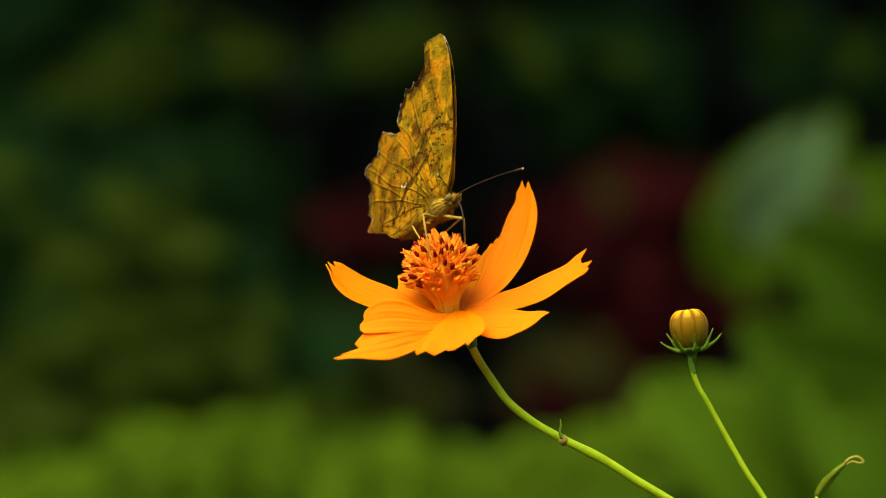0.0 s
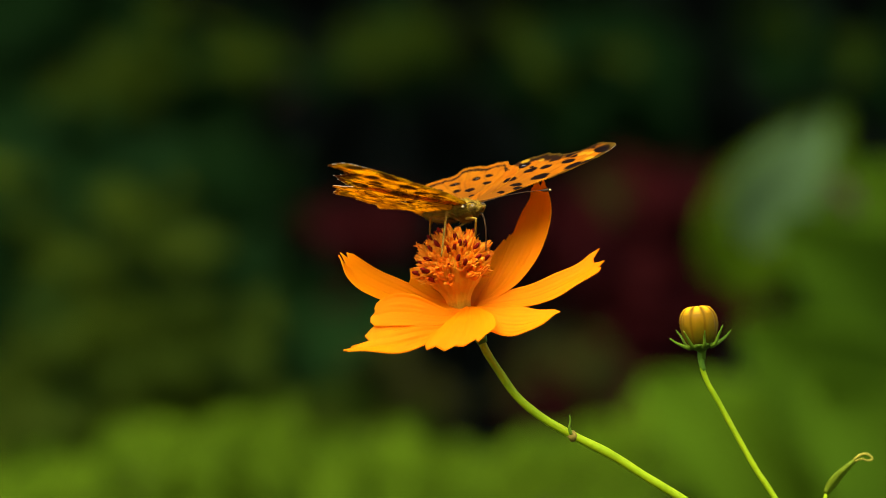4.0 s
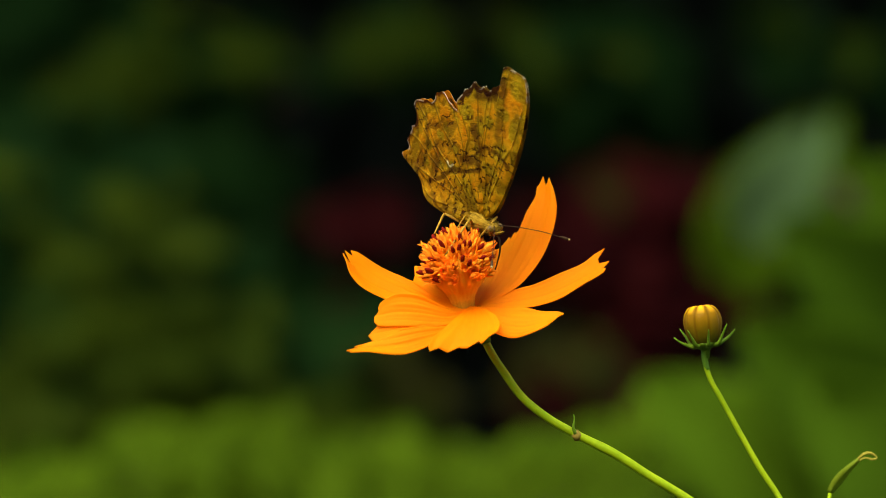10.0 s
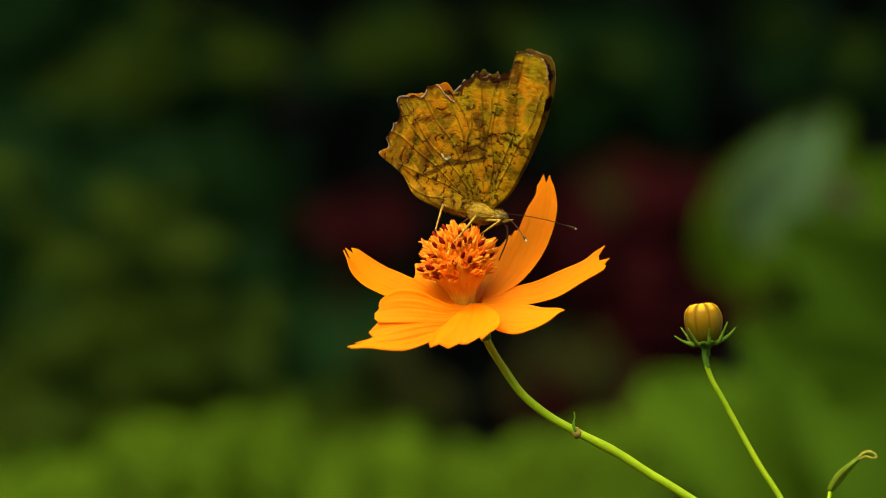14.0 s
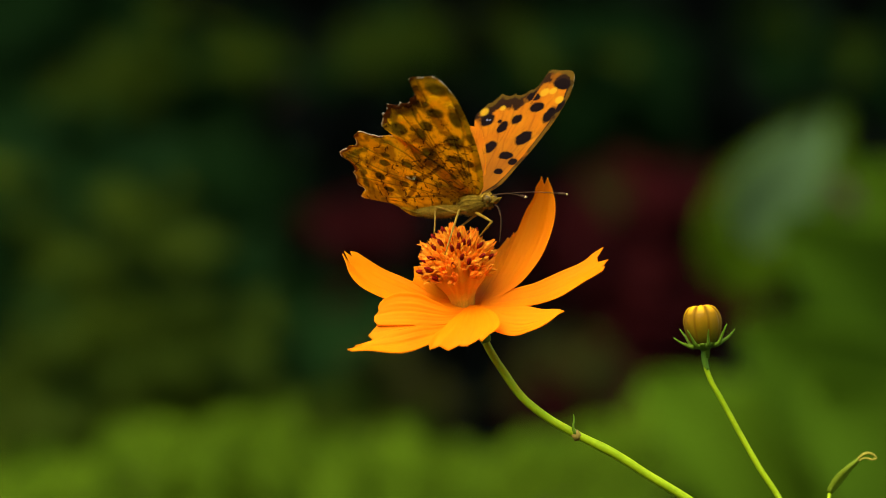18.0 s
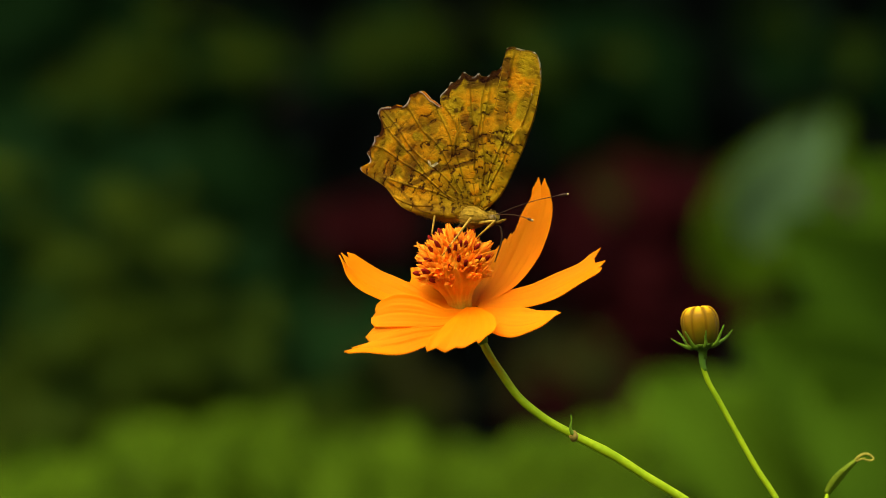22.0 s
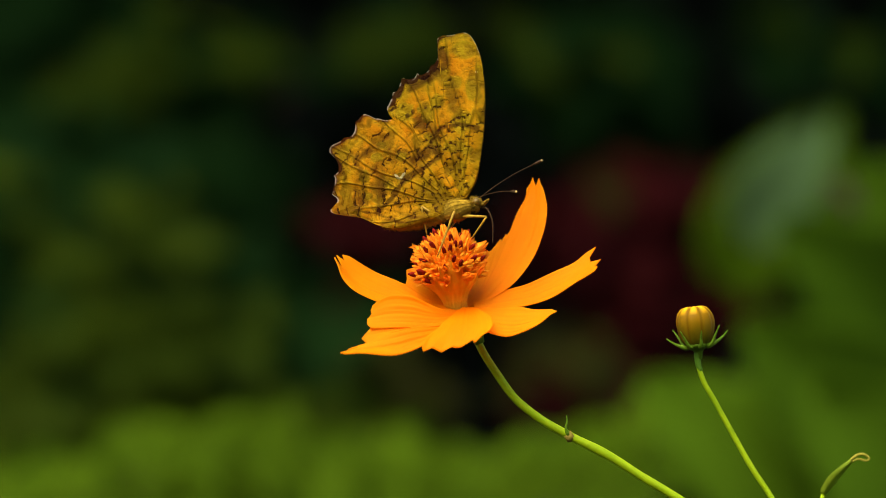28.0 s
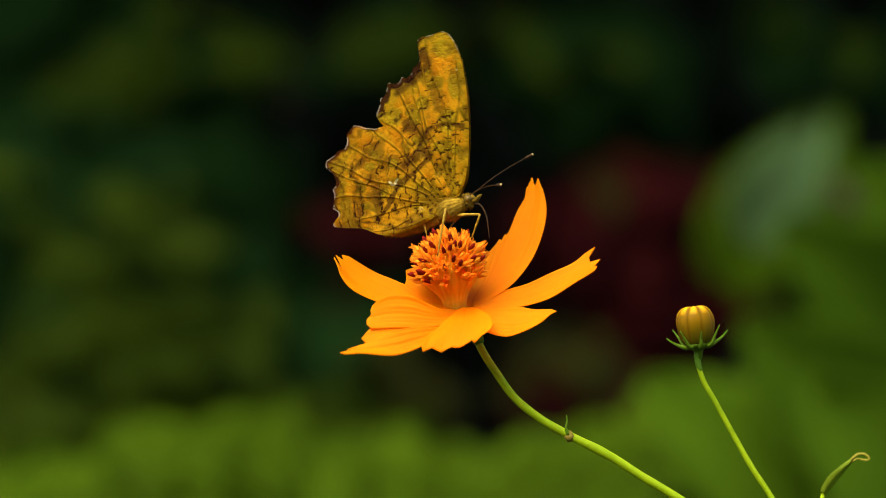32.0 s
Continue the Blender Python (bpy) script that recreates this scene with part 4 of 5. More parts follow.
def broad_leaf(parent, foot, tip, width, material, seed, label=""):
    """A broad leaf from foot to tip (x, y, depth), folded a little along its midrib, wavy at the margin."""
    rng = random.Random(seed)
    ns, nw = 22, 13
    a, b = spot(*foot), spot(*tip)
    way = b - a
    side = Vector((-way.z, 0, way.x)).normalized()
    side = (side if side.z > 0 else -side) + Vector((0, 0.4, 0))
    nor = way.cross(side).normalized()
    if nor.y > 0:
        nor = -nor
    half = width * U * (EYE_BACK + foot[2]) / EYE_BACK / 2
    phase = rng.uniform(0, 6)
    grid = np.zeros((ns, nw, 3))
    for i in range(ns):
        s = i / (ns - 1)
        wide = half * (math.sin(math.pi * (0.05 + 0.93 * s ** 0.85)) ** 0.75)
        for j in range(nw):
            w = 2 * j / (nw - 1) - 1
            ripple = 0.05 * half * math.sin(9 * s + phase + 2 * w) * w * w
            p = a + way * s + side * (w * wide) + nor * (ripple + 0.16 * half * (1 - abs(w)) * -1 + 0.25 * half * math.sin(math.pi * s))
            grid[i, j] = p - parent.location
    part("leaf", mesh_of("leaf", *sheet(grid, 6 * U), material), parent, label)


def build_background():
    # green shrub over the whole left and top, lit and shaded by leaf colour
    upper = ((265, 90, 62), (215, 110, 45), (430, 78, 44), (110, 130, 36), (705, 62, 58), (955, 85, 36), (905, 40, 26), (1112, 105, 30), (1380, 40, 26), (1535, 110, 22))
    left = ((270, 400, 85), (245, 545, 62), (100, 425, 52), (95, 560, 75), (400, 580, 72), (15, 290, 30), (310, 650, 66), (590, 700, 60), (30, 660, 55), (150, 710, 70), (300, 725, 62), (480, 725, 58), (20, 745, 55), (700, 740, 50))
    deep_top = ((150, 60, 150), (380, 130, 100), (690, 70, 75), (980, 100, 80), (1110, 200, 100), (1095, 120, 95), (1130, 275, 60), (80, 220, 95), (1120, 60, 50), (1540, 110, 60), (1370, 50, 60), (30, 90, 110))
    deep_left = ((100, 360, 190), (320, 390, 165), (200, 560, 220), (480, 600, 110), (600, 600, 90), (60, 700, 120), (330, 700, 130))
    a = shrub("green shrub with small leaves, shade and lit patches in their colours", (-0.55, 2.25, 0), [spot(270, 120, 2.0), spot(600, 90, 2.0), spot(100, 300, 2.0)], 11)
    leaves("crown", deep_top, 2.0, 0.15, 0.042, 60, L_SHADED, a, 21)
    leaves("paler_foliage", upper, 1.75, 0.10, 0.032, 42, L_LIT_OLIVE, a, 22)
    b = shrub("low green shrub, shade and lit olive patches in its leaf colours", (-0.35, 1.95, 0), [spot(250, 420, 1.7), spot(420, 590, 1.7), spot(90, 560, 1.7)], 12)
    leaves("crown", deep_left, 1.75, 0.15, 0.040, 60, L_SHADED, b, 23)
    leaves("paler_foliage", left, 1.55, 0.10, 0.030, 42, L_LIT_OLIVE, b, 24)
    # red-leaved plant, its shade put into the leaf colour
    red = ((1085, 365, 80), (1165, 410, 95), (1130, 480, 110), (1200, 550, 90), (1000, 670, 60), (1130, 660, 80), (650, 365, 60), (620, 545, 40), (980, 420, 60))
    c = shrub("red-leaved shrub with deep shade in its leaf colour", (0.16, 2.1, 0), [spot(1100, 400, 1.8), spot(1180, 560, 1.8)], 13)
    leaves("crown", red, 1.8, 0.12, 0.036, 50, L_RED_SHADED, c, 25, 0.9)
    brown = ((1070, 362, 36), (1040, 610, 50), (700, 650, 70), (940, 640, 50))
    leaves("paler_foliage", brown, 1.6, 0.05, 0.026, 24, L_BROWN, c, 26, 0.9)
    # bright low growth along the bottom
    low = ((250, 840, 95), (70, 890, 95), (440, 805, 85), (340, 825, 70), (330, 910, 90), (500, 900, 90), (620, 855, 95), (780, 875, 90), (930, 850, 80), (1080, 835, 90))
    d = shrub("bright yellow-green bedding plant with many small leaves", (-0.15, 1.35, 0), [spot(250, 850, 1.1), spot(600, 860, 1.1), spot(1050, 850, 1.1)], 14, "bedding_plant")
    leaves("crown", low, 1.1, 0.10, 0.020, 90, L_LIME, d, 27, 0.5)
    # broad-leaved plant on the one side, with pale blue-green skylight painted on one leaf
    e = shrub("broad-leaved green plant, one leaf coloured pale by skylight", (0.42, 1.3, 0), [spot(1480, 560, 1.0), spot(1420, 700, 1.0), spot(1480, 330, 1.3)], 15, "broad_leaved_plant")
    broad_leaf(e, (1690, 640, 1.05), (1385, 400, 0.95), 260, L_BROAD, 1)
    broad_leaf(e, (1640, 860, 1.0), (1325, 578, 0.92), 295, L_BROAD, 2)
    broad_leaf(e, (1560, 980, 0.98), (1140, 675, 0.95), 265, L_BROAD, 3)
    broad_leaf(e, (1700, 480, 1.15), (1512, 292, 1.10), 190, L_BROAD, 4)
    broad_leaf(e, (1740, 1010, 0.95), (1440, 690, 0.9), 330, L_BROAD, 5)
    # this leaf stands in for the soft green glow about the pale one
    broad_leaf(e, (1280, 515, 1.50), (1482, 200, 1.45), 205, L_HALO, 6)
    broad_leaf(e, (1318, 428, 1.30), (1464, 216, 1.24), 142, L_SKYLIT, 7, "leaf with pale blue-green skylight in its colour")


def build_hedge(m, label):
    """A tall clipped hedge that closes the garden, deep shade put into its near-black leaves."""
    rng = random.Random(77)
    root = thing("hedge", m, label, "hedge", "hedges round the garden")
    nx, nz = 60, 44
    verts = []
    for k in range(2):
        for j in range(nz):
            for i in range(nx):
                x, z = -3.0 + 6.0 * i / (nx - 1), -0.03 + 2.7 * j / (nz - 1)
                depth = (-0.25 if k == 0 else 0.45) + 0.10 * noise.noise(Vector((x * 2.2, z * 2.2, k * 5)))
                verts.append((x, depth, z))
    faces = []
    for k in range(2):
        for j in range(nz - 1):
            for i in range(nx - 1):
                a = k * nx * nz + j * nx + i
                q = (a, a + 1, a + nx + 1, a + nx)
                faces.append(q if k == 0 else q[::-1])
    n = nx * nz
    for i in range(nx - 1):
        a = (nz - 1) * nx + i
        faces.append((a, a + 1, n + a + 1, n + a))
    for j in range(nz - 1):
        for i in (0, nx - 1):
            a = j * nx + i
            faces.append((a, a + nx, n + a + nx, n + a))
    part("thicket", mesh_of("thicket", verts, faces, L_SHADE_DARK), root, kind="stuff")
    vs, fs = [], []
    for k in range(15000):
        x, z = rng.uniform(-3, 3), rng.uniform(0, 2.7)
        lean, y = 0.9, -0.25 + 0.10 * noise.noise(Vector((x * 2.2, z * 2.2, 0))) - rng.uniform(0, 0.08)
        if k % 5 == 1:
            lean, z, y = 0.0, 2.68 + rng.uniform(0, 0.08), rng.uniform(-0.3, 0.5)
        elif k % 5 == 2:
            lean, y = -0.9, 0.45 + 0.10 * noise.noise(Vector((x * 2.2, z * 2.2, 5))) + rng.uniform(0, 0.08)
        elif k % 10 == 3:
            lean, x, y = 0.0, rng.choice((-1, 1)) * (3.0 + rng.uniform(0, 0.06)), rng.uniform(-0.3, 0.5)
        elif rng.random() < 0.5:
            x, z = rng.uniform(-0.6, 0.6), rng.uniform(0.4, 1.3)
            y = -0.25 + 0.10 * noise.noise(Vector((x * 2.2, z * 2.2, 0))) - rng.uniform(0, 0.08)
        p = np.array((x, y, z))
        m = len(vs) * len(LEAF_V)
        vs.append((LEAF_V * rng.uniform(0.03, 0.06)) @ leaf_rotation(rng, lean) + p)
        fs.extend(tuple(i + m for i in f) for f in LEAF_F)
    part("foliage", mesh_of("foliage", np.concatenate(vs), fs, L_SHADE_DARK), root, kind="stuff")


def build_shade_tree():
    """An unseen tree, added to lean over the planting from behind and keep it in shade."""
    rng = random.Random(31)
    root = thing("tree", pose(1.3, 3.9, 0), "added out-of-view tree leaning over the shrubs behind to shade them", "tree")
    trunk = spline([(0, 0, -0.05), (-0.02, -0.02, 0.8), (-0.10, -0.10, 1.6), (-0.3, -0.3, 2.4)], 20)
    part("trunk", mesh_of("trunk", *tube(trunk, list(np.linspace(0.13, 0.07, 20)), 14), M_BARK), root)
    ends = [(-1.2, -2.2, 1.75), (-2.4, -1.9, 1.75), (-0.2, -2.1, 1.75), (-3.0, -0.8, 1.8), (0.5, -0.9, 1.9), (-1.4, -0.9, 1.95)]
    for e in ends:
        mid = (e[0] * 0.5 - 0.1, e[1] * 0.5 - 0.1, 1.95 + rng.uniform(0, 0.15))
        part("limb", mesh_of("limb", *tube(spline([(-0.15, -0.15, 1.7), mid, e], 16), list(np.linspace(0.05, 0.012, 16)), 10), M_BARK), root)
    vs, fs = [], []
    for _ in range(7000):
        x, y = rng.uniform(-3.8, 1.4), rng.uniform(-2.75, 0.9)
        edge = max(0.0, (-2.3 - y)) * 1.2
        low = 1.42 if y < 0.2 else 1.7
        lump = 0.14 * noise.noise(Vector((x * 1.6, y * 1.6, 3)))
        p = np.array((x, y, low + lump * 0.6 + edge * 0.5 + rng.uniform(0, 0.55) * (1 - 0.6 * edge)))
        m = len(vs) * len(LEAF_V)
        vs.append((LEAF_V * rng.uniform(0.10, 0.17)) @ leaf_rotation(rng, 0.2) + p)
        fs.extend(tuple(i + m for i in f) for f in LEAF_F)
    part("crown", mesh_of("crown", np.concatenate(vs), fs, L_SHADED), root, kind="stuff")


build_hedge(pose(0, 3.1, 0), "tall dense backdrop hedge, near-black leaves standing in for deep shade")
# added out of sight to hold back the low sky on the open side
build_hedge(pose(0, -3.4, 0, 0, 0, 180), "added hedge out of view on the open side, blocks low skylight")
build_shade_tree()
build_background()


# ---- what moves ----
def flight(x, d, z, yaw, pitch, roll):
    """The butterfly's pose: offsets in U from the middle of the view; it heads to the right and, by yaw, towards the open side."""
    return pose(x * U, d * U, EYE_HEIGHT + z * U, roll, -pitch, -yaw)


def flap(side, opened, sweep=0.0, twist=0.0):
    """A wing's pose on the body: opened degrees from upright, the forewing swept in its plane, the blade twisted about its span."""
    hinge = Vector((FORE_BASE[0], 0, FORE_BASE[1])) * U
    return pose(0, -side * 5 * U, 0, side * opened) @ Matrix.Translation(hinge) @ pose(0, 0, 0, 0, 0, twist) @ pose(0, 0, 0, 0, sweep, 0) @ Matrix.Translation(-hinge)


def feel(side, raised, spread):
    """An antenna's pose on the body, raised and spread outwards by degrees."""
    root = Vector((31, side * 4, 0)) * U
    return Matrix.Translation(root) @ pose(0, 0, 0, 0, -raised, side * spread) @ Matrix.Translation(-root)


def sway(angle, dx, dz):
    """The plant's pose: a lean by angle degrees about a point among its stalks, and a shift in U."""
    c = flat(1263.3, 683.3)
    return Matrix.Translation(c + Vector((dx, 0, dz)) * U) @ pose(0, 0, 0, 0, angle, 0) @ Matrix.Translation(ROOT - c)


def nod(rx, ry, rz, dx, dz):
    """The flower head's pose on the plant."""
    h = HEAD - ROOT
    return pose(h.x + dx * U, h.y, h.z + dz * U, rx, ry, rz)


def blend(rows, t):
    """The pose between two rows."""
    for (t0, m0), (t1, m1) in zip(rows, rows[1:]):
        if t0 <= t <= t1:
            return m0.lerp(m1, (t - t0) / (t1 - t0))
    return rows[-1][1]


def bone(start, end, up):
    """A pose at start with its x axis towards end."""
    x = (end - start).normalized()
    y = up.cross(x).normalized()
    turn = Matrix((x, y, x.cross(y))).transposed().to_4x4()
    return Matrix.Translation(start) @ turn


def bend(hip, foot, a, b, outward):
    """Femur and tibia of a leg from hip to foot, the knee pushed outward."""
    way = foot - hip
    dist = min(max(way.length, abs(a - b) * 1.02), (a + b) * 0.995)
    way.normalize()
    x = (a * a - b * b + dist * dist) / (2 * dist)
    h = math.sqrt(max(a * a - x * x, 0))
    off = (outward - way * outward.dot(way)).normalized()
    knee = hip + way * x + off * h
    return bone(hip, knee, off), bone(knee, hip + way * dist, off)


def motions():
    plant_rows = [
        (0.0, sway(-0.243, -23.7, -7.6)),
        (0.5, sway(-0.303, -25.7, -6.9)),
        (1.0, sway(-0.345, -17.6, -9.2)),
        (1.5, sway(-0.173, -21.1, -2.7)),
        (2.0, sway(-0.169, -14.9, -5.7)),
        (2.5, sway(-0.233, -17.6, -4.2)),
        (3.0, sway(-0.200, -12.6, -4.2)),
        (3.5, sway(-0.054, -8.0, -2.3)),
        (5.5, sway(0.043, -5.8, -0.8)),
        (6.0, sway(-0.003, -7.6, -1.5)),
        (6.5, sway(-0.108, -5.4, -1.1)),
        (7.0, sway(-0.188, -5.0, -2.3)),
        (7.5, sway(-0.124, -4.6, -2.3)),
        (8.0, sway(-0.173, -4.2, -2.7)),
        (8.5, sway(-0.003, -1.5, -1.5)),
        (9.0, sway(0.000, 0.0, -0.0)),
        (9.5, sway(-0.158, -2.7, -3.5)),
        (10.0, sway(-0.061, 0.4, -0.0)),
        (10.5, sway(0.001, 0.8, -1.5)),
        (11.0, sway(-0.004, 1.5, -0.0)),
        (11.5, sway(-0.004, 1.5, -0.0)),
        (12.0, sway(-0.052, -1.2, -3.1)),
        (12.5, sway(-0.004, 1.5, -0.0)),
        (13.0, sway(-0.039, 0.4, -0.0)),
        (13.5, sway(0.101, 5.8, 1.2)),
        (14.0, sway(0.146, 1.1, 3.5)),
        (14.5, sway(0.158, 4.2, 1.9)),
        (16.5, sway(0.118, -1.5, 0.4)),
        (17.0, sway(0.065, 0.4, 0.8)),
        (17.5, sway(-0.007, -3.1, -1.5)),
        (18.0, sway(0.000, 0.0, -0.0)),
        (18.5, sway(0.009, -3.1, -2.7)),
        (19.0, sway(-0.001, 0.0, -1.5)),
        (19.5, sway(-0.036, -1.9, -1.5)),
        (20.0, sway(-0.036, -1.9, -1.5)),
        (20.5, sway(-0.027, -0.4, -3.1)),
        (21.0, sway(-0.091, -6.9, -3.1)),
        (21.5, sway(-0.057, -2.7, -3.1)),
        (22.0, sway(-0.001, -4.6, -1.5)),
        (22.5, sway(-0.071, -1.9, -1.5)),
        (23.0, sway(-0.104, -3.8, -1.5)),
        (23.5, sway(-0.065, -2.7, -1.5)),
        (24.0, sway(-0.099, -5.4, -1.5)),
        (24.5, sway(0.052, -5.8, -1.1)),
        (25.0, sway(-0.005, -10.7, -3.4)),
        (25.5, sway(-0.226, -8.4, -3.8)),
        (27.5, sway(-0.226, -13.0, -3.8)),
        (28.0, sway(-0.046, -12.6, -1.9)),
        (28.5, sway(-0.230, -14.5, -4.2)),
        (29.0, sway(-0.058, -11.1, -3.1)),
        (29.5, sway(-0.287, -14.9, -5.3)),
        (30.0, sway(-0.099, -10.0, -1.5)),
        (30.5, sway(-0.233, -13.0, -4.2)),
        (31.0, sway(-0.234, -13.0, -2.7)),
        (31.5, sway(-0.222, -10.0, -3.8)),
        (32.0, sway(-0.071, -12.6, -1.5)),
    ]
    walk(plant, plant_rows)
    walk(flower_head, [
        (0.0, nod(-2.06, -2.37, 0.22, 0.9, 1.6)),
        (0.5, nod(-2.05, -2.28, -0.15, 1.7, 2.2)),
        (1.0, nod(-1.88, -2.04, 0.29, 2.1, 1.3)),
        (1.5, nod(-1.72, -1.64, 0.14, 1.2, 2.0)),
        (2.0, nod(-1.63, -1.69, 0.17, 2.6, 1.9)),
        (2.5, nod(-1.57, -1.98, -0.33, 2.3, 2.2)),
        (3.0, nod(-1.37, -1.38, 0.18, 1.3, 1.9)),
        (3.5, nod(-1.43, -0.86, 0.34, 1.2, 1.3)),
        (5.5, nod(-0.83, -0.40, 0.25, 0.4, 0.1)),
        (6.0, nod(-0.47, -0.36, -0.13, 1.0, -0.4)),
        (6.5, nod(-0.46, -0.26, -0.08, -0.1, 1.5)),
        (7.0, nod(-0.23, -0.03, 0.17, 0.1, 1.1)),
        (7.5, nod(-0.39, -0.33, -0.02, 0.2, 0.9)),
        (8.0, nod(-0.30, -0.16, -0.06, 0.3, 1.0)),
        (8.5, nod(-0.02, -0.00, 0.02, -0.0, 0.0)),
        (9.0, nod(0.00, 0.00, 0.00, 0.0, 0.0)),
        (9.5, nod(0.08, 0.08, -0.05, 0.0, 0.3)),
        (10.0, nod(0.26, 0.13, 0.09, 0.2, 0.1)),
        (10.5, nod(-0.38, -0.25, 0.36, -0.1, -0.2)),
        (11.0, nod(-0.07, -0.09, 0.13, 0.4, -0.2)),
        (11.5, nod(-0.49, -0.11, -0.10, 0.5, 0.4)),
        (12.0, nod(-0.94, -0.39, 0.50, 0.6, -0.2)),
        (12.5, nod(-0.01, -0.00, 0.03, 1.3, 0.0)),
        (13.0, nod(-0.29, -0.06, -0.07, 1.2, 1.2)),
        (13.5, nod(0.07, 0.25, 0.17, 0.1, 0.5)),
        (14.0, nod(-0.38, -0.17, -0.02, 0.2, 0.6)),
        (14.5, nod(-0.20, 0.01, 0.16, -0.1, -0.1)),
        (16.5, nod(-0.73, -0.33, 0.04, 0.4, 0.8)),
        (17.0, nod(-0.74, -0.29, 0.17, 0.5, 0.8)),
        (17.5, nod(-0.38, -0.44, -0.14, 0.5, 1.4)),
        (18.0, nod(-0.77, -0.48, 0.17, 0.8, 1.4)),
        (18.5, nod(-0.73, -0.45, 0.19, 0.3, 0.8)),
        (19.0, nod(-0.77, -0.70, 0.19, 1.0, 1.3)),
        (19.5, nod(-0.75, -0.44, 0.38, -0.1, 1.5)),
        (20.0, nod(-1.02, -0.72, 0.15, 0.5, 1.8)),
        (20.5, nod(-0.35, -0.39, 0.43, 0.1, 1.2)),
        (21.0, nod(-1.00, -0.89, 0.32, 0.7, 0.1)),
        (21.5, nod(-0.57, -0.80, 0.08, 1.1, 0.3)),
        (22.0, nod(-0.47, -0.57, 0.09, 0.2, 0.5)),
        (22.5, nod(-0.37, -0.17, 0.24, 0.6, 1.8)),
        (23.0, nod(-0.77, -0.60, 0.01, 1.2, 1.3)),
        (23.5, nod(-1.05, -0.73, 0.35, 0.9, 2.0)),
        (24.0, nod(-1.03, -0.88, 0.32, 0.7, 1.5)),
        (24.5, nod(-1.31, -1.16, 0.43, 0.9, 1.0)),
        (25.0, nod(-1.31, -1.33, 0.37, 0.5, 0.0)),
        (25.5, nod(-1.04, -0.99, 0.13, 1.0, 1.6)),
        (27.5, nod(-1.31, -1.07, 0.20, 0.3, 2.2)),
        (28.0, nod(-1.22, -1.33, 0.00, 1.8, 0.8)),
        (28.5, nod(-1.38, -0.99, 0.24, 0.3, 2.1)),
        (29.0, nod(-1.06, -1.19, 0.24, 0.6, 0.8)),
        (29.5, nod(-1.04, -0.93, 0.06, 0.4, 1.6)),
        (30.0, nod(-1.33, -1.24, 0.17, 1.3, 2.0)),
        (30.5, nod(-1.42, -1.24, 0.60, 1.1, 1.5)),
        (31.0, nod(-1.25, -1.40, -0.07, 2.0, 2.1)),
        (31.5, nod(-1.32, -1.31, 0.21, 0.5, 1.3)),
        (32.0, nod(-1.25, -1.35, 0.11, 1.1, 0.6)),
    ])
